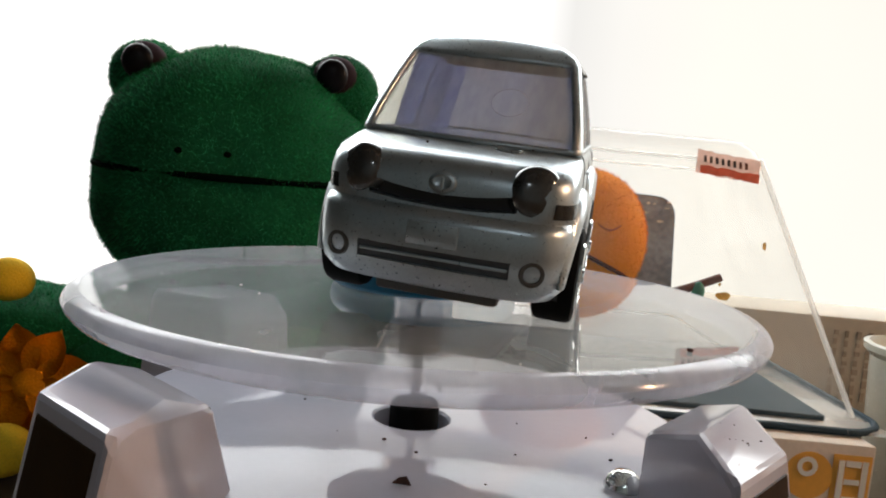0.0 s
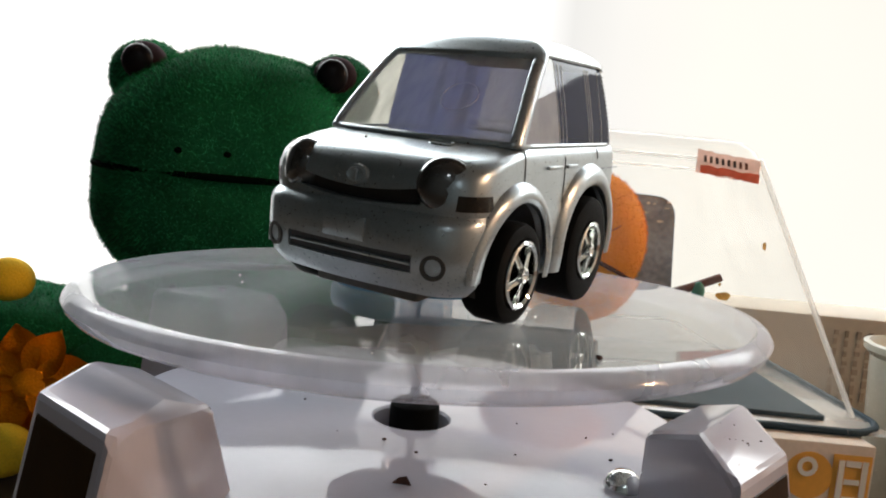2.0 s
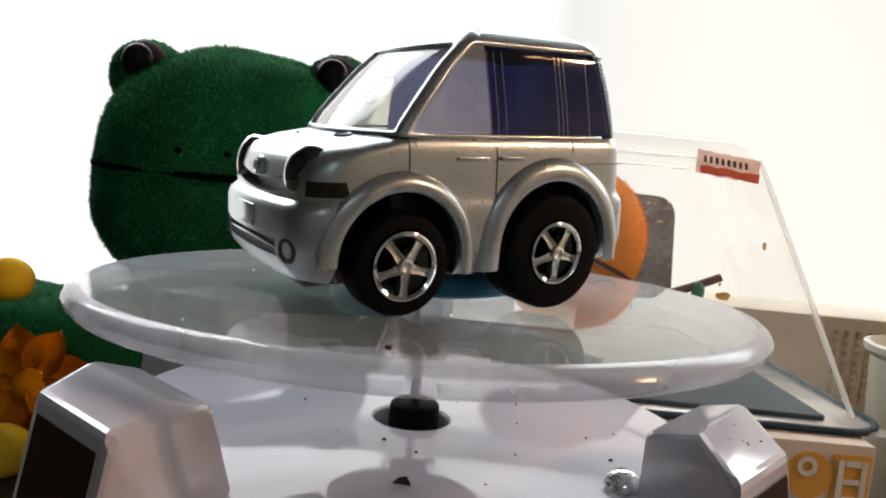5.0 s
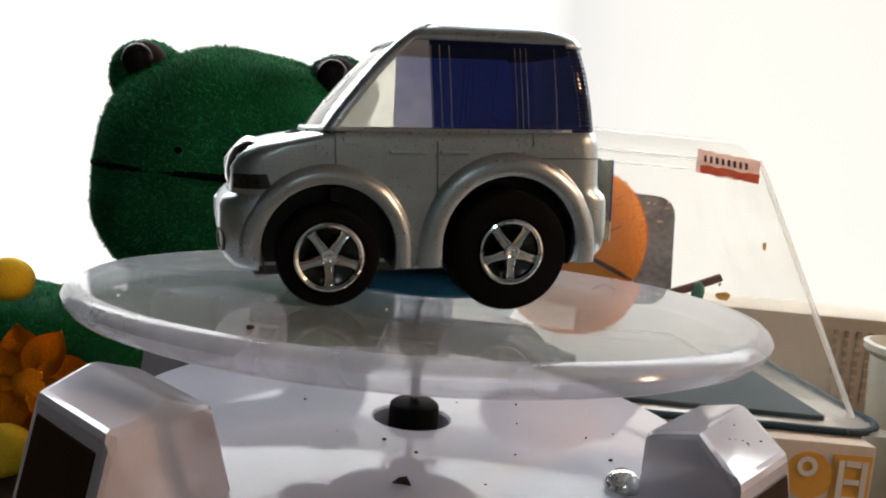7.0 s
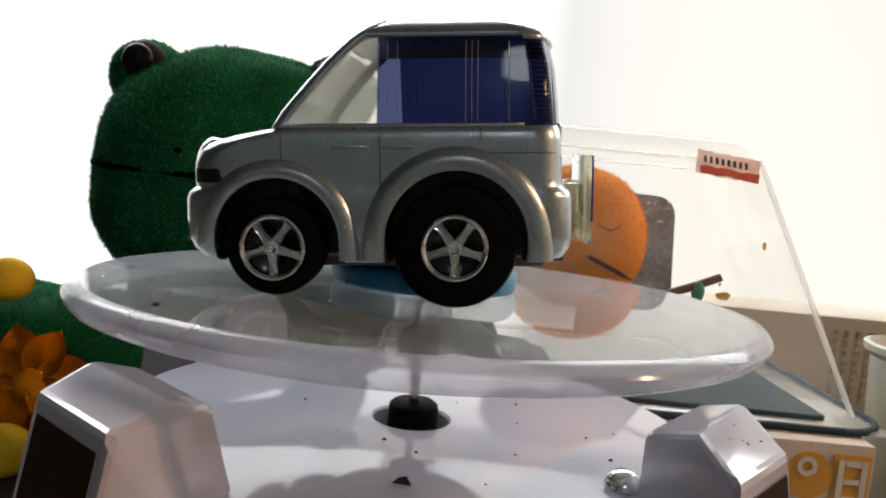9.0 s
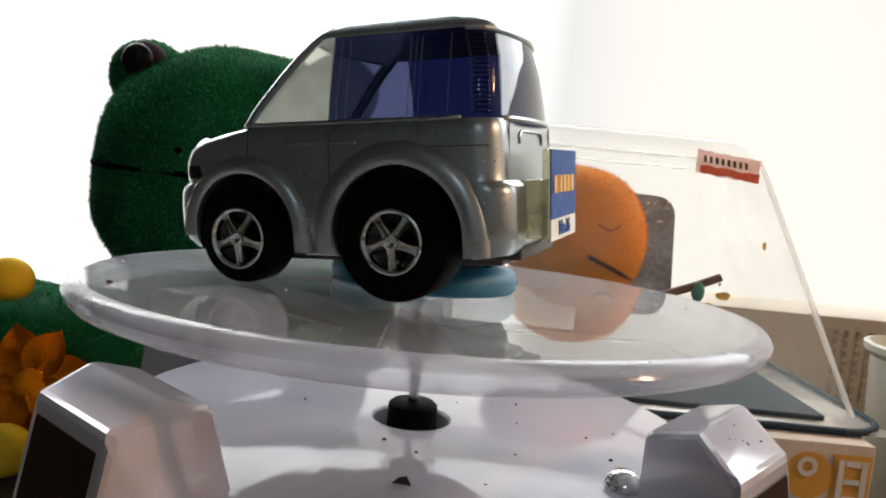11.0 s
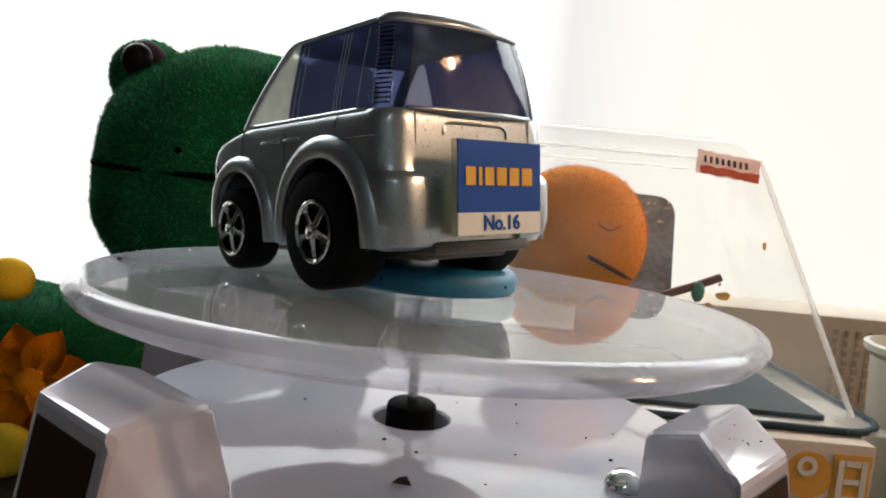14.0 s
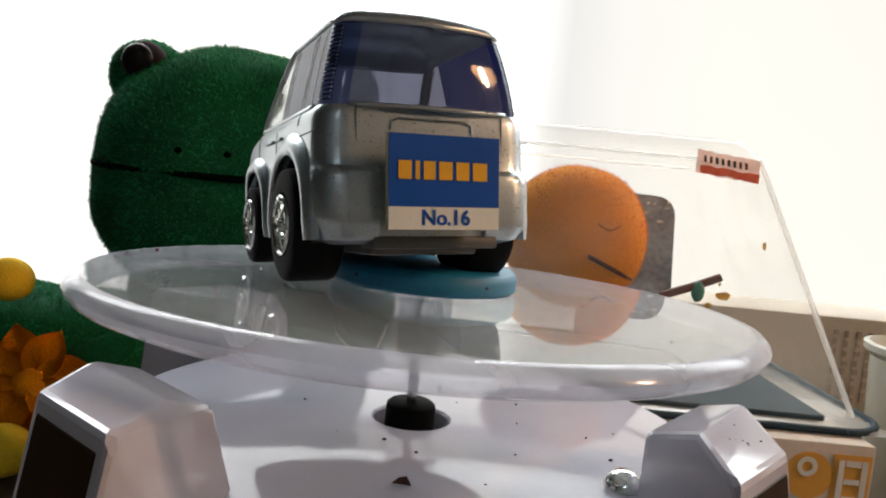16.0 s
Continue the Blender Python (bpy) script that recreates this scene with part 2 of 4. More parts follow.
def rod(p0, p1, r, n=12, bm=None):
    p0, p1 = Vector(p0), Vector(p1)
    d = p1 - p0
    m = Matrix.Translation(p0) @ d.to_track_quat("Z", "Y").to_matrix().to_4x4()
    return lathe([(0, 0), (r, 0), (r, d.length), (0, d.length)], n, bm, m)


def tube(pts, r, n=8, bm=None):
    """A round cord along a line of points."""
    bm = bm or bmesh.new()
    pts = [Vector(p) for p in pts]
    prev = None
    for i, p in enumerate(pts):
        d = (pts[min(i + 1, len(pts) - 1)] - pts[max(i - 1, 0)]).normalized()
        q = d.to_track_quat("Z", "Y").to_matrix()
        ring = [bm.verts.new(p + q @ Vector((r * math.cos(2 * math.pi * k / n), r * math.sin(2 * math.pi * k / n), 0))) for k in range(n)]
        if prev:
            best = min(range(n), key=lambda s: (ring[s].co - prev[0].co).length)
            ring = ring[best:] + ring[:best]
            for k in range(n):
                bm.faces.new([prev[k], prev[(k + 1) % n], ring[(k + 1) % n], ring[k]])
        prev = ring
    return bm


def ball(rx, ry, rz, c=(0, 0, 0), u=32, v=20, rough=0.0, freq=60.0, bm=None, power=2.0):
    """A lumpy ellipsoid; power above 2 squares it off like a stuffed cushion."""
    bm = bm or bmesh.new()
    tmp = bmesh.new()
    bmesh.ops.create_uvsphere(tmp, u_segments=u, v_segments=v, radius=1)
    remap = {}
    for w in tmp.verts:
        d = w.co.normalized()
        if power != 2.0:
            k = (abs(d.x) ** power + abs(d.y) ** power + abs(d.z) ** power) ** (-1 / power)
            d = d * k
        p = Vector((d.x * rx, d.y * ry, d.z * rz)) + Vector(c)
        if rough:
            p += d * rough * noise.noise(p * freq)
        remap[w.index] = bm.verts.new(p)
    for f in tmp.faces:
        bm.faces.new([remap[w.index] for w in f.verts])
    tmp.free()
    return bm


def hull(points):
    """A faceted solid with these corners."""
    bm = bmesh.new()
    for p in points:
        bm.verts.new(p)
    r = bmesh.ops.convex_hull(bm, input=bm.verts)
    bmesh.ops.delete(bm, geom=[g for g in r["geom_interior"] if isinstance(g, bmesh.types.BMVert)], context="VERTS")
    bmesh.ops.dissolve_limit(bm, angle_limit=radians(2), verts=bm.verts, edges=bm.edges)
    return bm


def bevelled(bm, off, seg=2):
    bmesh.ops.bevel(bm, geom=list(bm.edges), offset=off, segments=seg, profile=0.5, affect="EDGES", clamp_overlap=True)
    return bm


def carve(ob, cutters):
    """Cuts the cutters' solids out of ob for good."""
    for c in cutters:
        md = ob.modifiers.new("cut", "BOOLEAN")
        md.operation, md.object, md.solver = "DIFFERENCE", c, "EXACT"
    dg = bpy.context.evaluated_depsgraph_get()
    me = bpy.data.meshes.new_from_object(ob.evaluated_get(dg))
    ob.modifiers.clear()
    ob.data = me
    for c in cutters:
        bpy.data.objects.remove(c)


def pile(name, source, material, parent, count, length, seed, radius=0.00006):
    """Short plush fibres standing on the faces of a mesh, joined into one part."""
    rng = np.random.default_rng(seed)
    me = source.data
    me.calc_loop_triangles()
    co = np.array([v.co for v in me.vertices])
    tri = np.array([t.vertices for t in me.loop_triangles])
    a, b, c = co[tri[:, 0]], co[tri[:, 1]], co[tri[:, 2]]
    nrm = np.cross(b - a, c - a)
    area = np.linalg.norm(nrm, axis=1)
    nrm = nrm / np.maximum(area, 1e-12)[:, None]
    k = rng.choice(len(tri), count, p=area / area.sum())
    u, v = rng.random(count), rng.random(count)
    s = u + v > 1
    u[s], v[s] = 1 - u[s], 1 - v[s]
    p = a[k] + u[:, None] * (b - a)[k] + v[:, None] * (c - a)[k]
    lean = rng.normal(0, 0.45, (count, 3))
    d = nrm[k] + lean
    d /= np.linalg.norm(d, axis=1)[:, None]
    side = np.cross(d, rng.normal(0, 1, (count, 3)))
    side /= np.linalg.norm(side, axis=1)[:, None]
    ln = length * rng.uniform(0.6, 1.3, count)[:, None]
    verts = np.concatenate([p - side * radius, p + side * radius, p + d * ln], 0)
    i = np.arange(count)
    faces = np.stack([i, i + count, i + 2 * count], 1)
    mesh = bpy.data.meshes.new(name)
    mesh.from_pydata(verts.tolist(), [], faces.tolist())
    mesh.materials.append(material)
    ob = new(name, mesh)
    ob.parent = parent
    return tagged(ob, kind="stuff")


def lettering(name, text, size, material, parent, m, depth=0.00004, label=""):
    cu = bpy.data.curves.new(name, "FONT")
    cu.offset = size * 0.02
    cu.body, cu.size, cu.extrude, cu.align_x, cu.align_y = text, size, depth, "CENTER", "CENTER"
    tmp = new(name, cu)
    dg = bpy.context.evaluated_depsgraph_get()
    me = bpy.data.meshes.new_from_object(tmp.evaluated_get(dg))
    bpy.data.objects.remove(tmp)
    me.transform(m)
    me.materials.clear()
    me.materials.append(material)
    ob = new(name, me)
    ob.parent = parent
    return tagged(ob, label) if label else ob


# ---- room ----
def slab(name, x0, x1, y0, y1, z0, z1, material, label="", category="wall", bev=0.0):
    ob = part(name, boxed(x0, x1, y0, y1, z0, z1, bev=bev), material)
    return tagged(ob, label, category, kind="structure")


# Unseen room shell: tones and distances chosen to shape light and reflections.
slab("floor", -2.0, 1.15, -1.9, 0.62, -0.76, -0.72, M_FLOOR, "unseen dark room floor", "floor")
slab("ceiling", -2.0, 1.15, -1.9, 0.62, 1.70, 1.74, M_CEIL, "unseen dim room ceiling", "ceiling")
slab("wall_south", -2.0, 1.15, -1.96, -1.90, -0.72, 1.70, M_WALL, "unseen grey room wall")
# Dark wall out of view, added to darken the paint that mirrors it.
slab("wall_west", -2.06, -2.0, -1.9, 0.62, -0.72, 1.70, M_WALL_DARK, "unseen dark room wall for dark reflections")
# Pale wall out of view, set close to bounce light onto the car.
slab("wall_east", 1.15, 1.21, -1.9, 0.62, -0.72, 1.70, M_WALL_PALE, "unseen pale room wall that bounces light")
slab("wall_north_sill", -2.0, 1.15, 0.50, 0.62, -0.72, -0.30, M_WALL, "plain plastered wall below the window")
# Head and left wall, out of view, trim how much window light enters.
slab("wall_north_head", -2.0, 1.15, 0.50, 0.62, 0.66, 1.70, M_WALL, "plain plastered wall above the window")
slab("wall_north_left", -2.0, -0.70, 0.50, 0.62, -0.30, 0.66, M_WALL, "plain plastered wall beside the window")
slab("wall_north_right", 1.10, 1.15, 0.50, 0.62, -0.30, 0.66, M_WALL, "plain plastered wall beside the window")

window = empty("window_1", "large white frosted window with bright daylight behind", "window", kind="structure")
part("pane", boxed(-0.70, 1.10, 0.55, 0.556, -0.30, 0.66), M_PANE, window, "frosted white window pane")
for a in ((-0.70, -0.65, -0.30, 0.66), (1.05, 1.10, -0.30, 0.66)):
    part("frame", boxed(a[0], a[1], 0.51, 0.55, a[2], a[3], bev=0.003), M_FRAME, window)
for z in (-0.30, 0.61):
    part("frame", boxed(-0.65, 1.05, 0.51, 0.55, z, z + 0.05, bev=0.003), M_FRAME, window)

# the table top under everything
table = empty("table", "plain brown wooden table under the toys", "table")
part("tabletop", boxed(-0.60, 0.60, -0.45, 0.17, -0.025, 0.0, bev=0.003), M_TABLE, table)
for x in (-0.55, 0.55):
    for y in (-0.40, 0.12):
        part("leg", boxed(x - 0.02, x + 0.02, y - 0.02, y + 0.02, -0.72, -0.025, bev=0.003), M_TABLE, table)

# warm lamp in the room, mirrored in the toy's glass
lamp = empty("pendant_lamp", "small warm glowing pendant lamp in the room", "lamp", Matrix.Translation((0.74, -0.17, 0.49)))
part("bulb", ball(0.021, 0.021, 0.034), M_BULB, lamp, "warm glowing bulb")
part("shade", lathe([(0.018, 0.05), (0.03, 0.048), (0.075, 0.012), (0.077, 0.014), (0.032, 0.052), (0.018, 0.055)], 32), M_SHADE, lamp)
part("cord", rod((0, 0, 0.05), (0, 0, 1.21), 0.003), M_BLACK, lamp)

# cool white fixture in the room, mirrored in the toy's side glass
fixture = empty("ceiling_light", "cool white drum light hanging from the ceiling", "ceiling light", Matrix.Translation((-0.06, -1.72, 1.10)))
part("diffuser", lathe([(0, -0.055), (0.066, -0.052), (0.076, -0.044), (0.080, -0.03), (0.080, 0.05)], 40), M_COOL, fixture, "glowing white diffuser")
part("housing", lathe([(0.080, 0.0502), (0.084, 0.052), (0.084, 0.066), (0.02, 0.07), (0, 0.07)], 40), M_FRAME, fixture)
part("cord", rod((0, 0, 0.07), (0, 0, 0.60), 0.004), M_FRAME, fixture)

# ---- solar turntable base ----
DECK = 0.040
base = empty("solar_turntable", "glossy white plastic solar turntable base with corner towers", "turntable")
HOLE = 4.85 * MM
R_DECK = 37.5 * MM
part("deck", lathe([(HOLE, DECK - 0.0022), (HOLE, DECK - 0.0003), (HOLE + 0.0003, DECK), (R_DECK - 0.001, DECK), (R_DECK - 0.0003, DECK - 0.0003),
                    (R_DECK, DECK - 0.001), (R_DECK + 0.0005, 0.004), (R_DECK - 0.002, 0.0), (HOLE, 0.0)], 128, close=True), M_WHITE, base)
part("motor_well", lathe([(HOLE + 0.0002, DECK - 0.0021), (HOLE + 0.0002, DECK - 0.018), (0, DECK - 0.018)], 48), M_BLACK, base, "black motor well under the deck")
screw = part("screw", lathe([(0, 0.0017), (0.0009, 0.00155), (0.0017, 0.0009), (0.0021, 0.0), (0.0021, -0.0006)], 24,
                            m=Matrix.Translation((0.0236, -0.0163, DECK + 0.0003))), M_CHROME, base, "domed chrome screw head")


def tower(top, inner, ztop, zsh, flare, drop=0.0, knee=()):
    """A faceted corner tower: top facet, inner shoulder on the deck side, and a solar cell on its outer face.
    top: inner-back, outer-back, outer-front, inner-front; inner: back and front shoulder corners."""
    pts = [Vector((x * MM, y * MM, ztop - (drop if k in (1, 2) else 0.0))) for k, (x, y) in enumerate(top)]
    pts += [Vector((x * MM, y * MM, zsh)) for x, y in inner]
    ib, ob_, of, inf = pts[:4]
    edge = of - ob_
    out = Vector((edge.y, -edge.x, 0)).normalized()
    if out.dot((ob_ + of) / 2 - (pts[4] + pts[5]) / 2) < 0:
        out = -out
    lows = [Vector((*(p + out * 0.010).xy, 0.0)) for p in (ob_, of)] + [Vector((*(p - out * flare).xy, 0.0)) for p in pts[4:]]
    t = part("tower", bevelled(hull(pts + lows + [Vector(p) * MM for p in knee]), 0.0006, 2), M_WHITE, base, "faceted glossy white corner tower", angle=12)
    a, b, c, d = ob_, of, lows[1], lows[0]
    nrm = (b - a).cross(d - a).normalized()
    if nrm.dot(out) < 0:
        nrm = -nrm

    def on(u, v):
        return (a.lerp(b, u)).lerp(d.lerp(c, u), v)
    q = [on(0.07, 0.028), on(0.90, 0.028), on(0.92, 0.92), on(0.06, 0.92)]
    part("solar_cell", bevelled(hull([p + nrm * 0.0001 for p in q] + [p - nrm * 0.0015 for p in q]), 0.0002, 1), M_PANEL, t, "dark brown solar cell", smooth=False)
    return t


tower([(-29.9, -24.9), (-28.5, -36.3), (-19.1, -44.1), (-19.5, -33.8)], [(-28.3, -17.7), (-17.3, -27.5)], 0.051, 0.0485, 0.0145, drop=-0.0006)
tower([(34.4, -18.2), (34.4, -28.5), (26.3, -37.5), (25.8, -29.6)], [(34.0, -7.5), (24.2, -19.7)], 0.051, 0.0474, 0.001, drop=0.0014)
tower([(-34.0, 26.0), (-46.0, 29.0), (-36.0, 40.0), (-26.0, 34.0)], [(-31.5, 23.0), (-23.0, 31.0)], 0.048, 0.0446, 0.002)
part("dust_flake", bevelled(hull([(-0.0010, -0.0213, DECK + 0.0002), (0.0012, -0.0216, DECK + 0.0002), (0.0003, -0.0209, DECK + 0.0002), (0.0006, -0.0213, DECK + 0.0011),
                                  (-0.0002, -0.0212, DECK + 0.0009)]), 0.00004, 1), M_DUST, base, "curled brown flake of dirt", smooth=False)
rs = random.Random(5)
for k in range(26):
    a, r = rs.uniform(0, 6.28), rs.uniform(8, 35) * MM
    s = rs.uniform(0.00008, 0.0003)
    part("dust_speck", ball(s, s * rs.uniform(0.4, 1), s * 0.6, (r * math.cos(a), r * math.sin(a), DECK + s * 0.4), 6, 4), M_DUST, base)
for k in range(9):
    s = rs.uniform(0.00008, 0.00024)
    part("dust_speck", ball(s * 0.55, s * 0.55 * rs.uniform(0.4, 1), s * 0.3, ((29.4 + rs.uniform(-1.6, 1.6)) * MM, (-30 + rs.uniform(-4, 4)) * MM, 0.051 + s * 0.3), 6, 4), M_DUST, base)

# ---- turning plate ----
UNIT, LIFT = 0.092, 0.24 * 0.092 + 0.040
PLATE_REST = Matrix.Translation((0, 0, -0.0524 * UNIT + LIFT)) @ Vector((-0.0201, -0.0084, 1)).to_track_quat("Z", "Y").to_matrix().to_4x4()
R_P, H_P = 40.9 * MM, 3.1 * MM
plate = empty("turntable_plate", "round clear acrylic turntable plate with a frosted rim", "turntable plate")
disc = part("disc", lathe([(0, 0), (0.02, 0), (R_P - 0.0017, 0), (R_P - 0.0017, -0.0013), (0.02, -0.0013), (0, -0.0013)], 160), M_PLATE, plate, "clear scratched acrylic disc")
rim = [(R_P - 0.0017, 0.00003), (R_P - 0.0013, -0.00003), (R_P - 0.0008, -0.00018), (R_P - 0.0003, -0.0006), (R_P, -0.0012), (R_P - 0.0002, -0.0018), (R_P - 0.0008, -0.0025),
       (R_P - 0.0018, -H_P + 0.0002), (R_P - 0.0022, -H_P), (R_P - 0.0026, -H_P + 0.0002), (R_P - 0.0018, -0.0020), (R_P - 0.00172, -0.0014), (R_P - 0.0017, -0.0013)]
part("rim", lathe(rim, 160, close=True), M_RIM, plate, "rounded frosted plastic rim")
part("collar", lathe([(0.0028, -0.0014), (0.0039, -0.0014), (0.0039, -0.0088), (0.0028, -0.0088)], 40, close=True), M_COLLAR, plate, "clear plastic collar")
part("plug", lathe([(0, -0.0046), (0.0026, -0.0046), (0.0026, -0.0086), (0, -0.0086)], 32), M_CHASSIS, plate, "dark grey plug in the collar")
part("shaft", rod((0, 0, -0.0205), (0, 0, -0.008), 0.00066, 20), M_STEEL, plate, "thin steel shaft")
part("hub", lathe([(0, -0.0150), (0.0026, -0.0150), (0.0031, -0.0154), (0.0032, -0.0160), (0.0032, -0.024), (0, -0.024)], 48), M_TYRE, plate, "black rubber hub")
part("dust_speck", ball(0.00035, 0.0003, 0.0002, (0.3754 * UNIT, 0.1383 * UNIT, 0.0002), 8, 6), M_DUST, plate)
for k in range(16):
    a, r = rs.uniform(0, 6.28), rs.uniform(14, 38) * MM
    s = rs.uniform(0.00006, 0.00016)
    part("dust_speck", ball(s, s, s * 0.6, (r * math.cos(a), r * math.sin(a), s * 0.4), 6, 4), M_DUST if k % 3 else M_CREAM, plate)

# ---- blue putty disc under the toy car ----
puck = empty("putty_disc", "flat blue putty disc stuck under the toy car", "putty disc")
part("body", lathe([(0, 0.0002), (0.0112, 0.0002), (0.0116, 0.0006), (0.0117, 0.0018), (0.0114, 0.0026), (0.0110, 0.0029), (0.006, 0.0031), (0, 0.0031)], 72), M_PUCK, puck)
for k in range(7):
    a = rs.uniform(0, 6.28)
    part("dust_speck", ball(0.0002, 0.00018, 0.0002, (0.0117 * math.cos(a), 0.0117 * math.sin(a), rs.uniform(0.0003, 0.0022)), 6, 4), M_DUST, puck)

# ---- toy car ----
HEAD, NOSE, LEAN = radians(-102.5), radians(5.5), radians(3.0)
f0 = Vector((math.cos(HEAD), math.sin(HEAD), 0))
l0, u0 = Vector((-f0.y, f0.x, 0)), Vector((0, 0, 1))
f1, u1 = math.cos(NOSE) * f0 - math.sin(NOSE) * u0, math.cos(NOSE) * u0 + math.sin(NOSE) * f0
l1, u2 = math.cos(LEAN) * l0 - math.sin(LEAN) * u1, math.cos(LEAN) * u1 + math.sin(LEAN) * l0
CAR_AT = Vector((0.06, -0.05, -0.05)) * UNIT + Vector((0, 0, LIFT)) - 0.0003 * l1
CAR_REST = Matrix.Translation(CAR_AT) @ Matrix((f1, l1, u2)).transposed().to_4x4()
car = empty("toy_car", "silver toy minivan with chrome wheels and dark windows", "toy car")


def lerp_table(rows, z):
    for a, b in zip(rows, rows[1:]):
        if a[0] <= z <= b[0]:
            k = (z - a[0]) / max(b[0] - a[0], 1e-9)
            return [p + (q - p) * k for p, q in zip(a[1:], b[1:])]
    return rows[0][1:] if z < rows[0][0] else rows[-1][1:]


def plan(xf, xr, hw, rf, rr, bow, n=14):
    """One level of the body in plan: bowed nose, rounded corners, straight sides."""
    pts = []
    for i in range(n + 1):
        y = -(hw - rf) + 2 * (hw - rf) * i / n
        pts.append((xf - bow * (y / hw) ** 2, y))
    x1 = xf - bow * ((hw - rf) / hw) ** 2
    for i in range(1, 9):
        a = radians(90 * i / 9)
        pts.append((x1 - rf + rf * math.cos(a), hw - rf + rf * math.sin(a)))
    for i in range(0, n + 1):
        pts.append((x1 - rf + (xr + rr - x1 + rf) * i / n, hw))
    for i in range(1, 9):
        a = radians(90 + 90 * i / 9)
        pts.append((xr + rr + rr * math.cos(a), hw - rr + rr * math.sin(a)))
    half = pts[n // 2:]
    rear = [(xr, hw - rr - (hw - rr) * i / (n // 2)) for i in range(0, n // 2 + 1)]
    half += rear
    other = [(x, -y) for x, y in half[-2:0:-1]]
    return half + other


def loft(rows, cap_top=True, cap_bottom=True):
    bm = bmesh.new()
    rings = [[bm.verts.new((x * MM, y * MM, z * MM)) for x, y in plan(*v)] for z, *v in rows]
    k = len(rings[0])
    for a, b in zip(rings, rings[1:]):
        for i in range(k):
            bm.faces.new([a[i], a[(i + 1) % k], b[(i + 1) % k], b[i]])
    if cap_bottom:
        bm.faces.new(rings[0][::-1])
    if cap_top:
        bm.faces.new(rings[-1])
    bmesh.ops.recalc_face_normals(bm, faces=bm.faces)
    return bm


# z, front x, rear x, half width, nose corner, tail corner, bow
LOWER = [(4.7, 18.3, -16.6, 10.4, 4.0, 3.0, 1.2), (5.2, 19.9, -19.2, 11.2, 4.0, 3.2, 1.3), (6.2, 20.75, -19.8, 11.9, 4.2, 3.2, 1.4),
         (7.6, 21.15, -19.95, 12.25, 4.3, 3.2, 1.4), (9.5, 21.22, -19.95, 12.3, 4.3, 3.2, 1.4), (11.4, 21.15, -19.9, 12.3, 4.3, 3.2, 1.4),
         (12.0, 20.9, -19.75, 12.25, 4.3, 3.2, 1.4), (12.35, 20.5, -19.4, 12.15, 4.3, 3.1, 1.4), (12.6, 20.1, -19.05, 12.1, 4.2, 3.0, 1.4),
         (13.2, 19.95, -18.9, 12.05, 3.6, 3.0, 1.1), (15.0, 19.8, -18.85, 12.05, 3.5, 3.0, 1.0), (16.2, 19.4, -18.8, 12.0, 3.8, 3.0, 1.1),
         (17.0, 18.7, -18.75, 11.95, 4.3, 3.0, 1.4), (17.5, 17.5, -18.7, 11.9, 5.2, 2.9, 2.0), (17.9, 16.0, -18.65, 11.8, 5.0, 2.9, 2.2),
         (18.3, 13.6, -18.55, 11.65, 4.4, 2.8, 2.2), (18.65, 11.4, -18.4, 11.35, 3.6, 2.6, 2.0)]
body = part("body", loft(LOWER), M_SILVER, car, "silver painted plastic body shell", angle=30)
cut = []
for cx, cz, r in ((10.1, 7.1, 6.55), (-8.2, 7.1, 7.25)):
    for s in (1, -1):
        bm = bmesh.new()
        pts = [(cx + r * math.cos(radians(a)), cz + r * math.sin(radians(a))) for a in range(0, 181, 6)]
        pts = [(cx + r + 0.5, 2.0)] + pts + [(cx - r - 0.3, 2.0)]
        va = [bm.verts.new((x * MM, s * 6.2 * MM, z * MM)) for x, z in pts]
        vb = [bm.verts.new((x * MM, s * 15.0 * MM, z * MM)) for x, z in pts]
        n = len(pts)
        for i in range(n):
            bm.faces.new([va[i], va[(i + 1) % n], vb[(i + 1) % n], vb[i]])
        bm.faces.new(va[::-1])
        bm.faces.new(vb)
        bmesh.ops.recalc_face_normals(bm, faces=bm.faces)
        cut.append(part("cutter", bm, M_BLACK))
# open slots: upper grille, lower intake, tail recess behind the sign
bm = bmesh.new()
ys = [-7.0 + 14.0 * k / 12 for k in range(13)]
smile = [(y, 12.8 + 0.45 * (y / 7) ** 2) for y in ys] + [(y, 14.0 + 0.75 * (y / 7) ** 2) for y in ys[::-1]]
va = [bm.verts.new((18.4 * MM, y * MM, z * MM)) for y, z in smile]
vb = [bm.verts.new((23.0 * MM, y * MM, z * MM)) for y, z in smile]
for i in range(len(smile)):
    bm.faces.new([va[i], va[(i + 1) % len(smile)], vb[(i + 1) % len(smile)], vb[i]])
bm.faces.new(va[::-1])
bm.faces.new(vb)
bmesh.ops.recalc_face_normals(bm, faces=bm.faces)
cut.append(part("cutter", bm, M_BLACK))
cut.append(part("cutter", boxed(20.3 * MM, 23 * MM, -7.2 * MM, 7.2 * MM, 7.3 * MM, 8.9 * MM), M_BLACK))
cut.append(part("cutter", boxed(-23 * MM, -19.0 * MM, -6.0 * MM, 6.0 * MM, 4 * MM, 12.9 * MM), M_BLACK))
carve(body, cut)
bm = bmesh.new()
bm.from_mesh(body.data)
for fc in bm.faces:
    fc.smooth = True
for e in bm.edges:
    e.smooth = not (e.is_manifold and e.calc_face_angle(0) > radians(30))
bm.to_mesh(body.data)
bm.free()


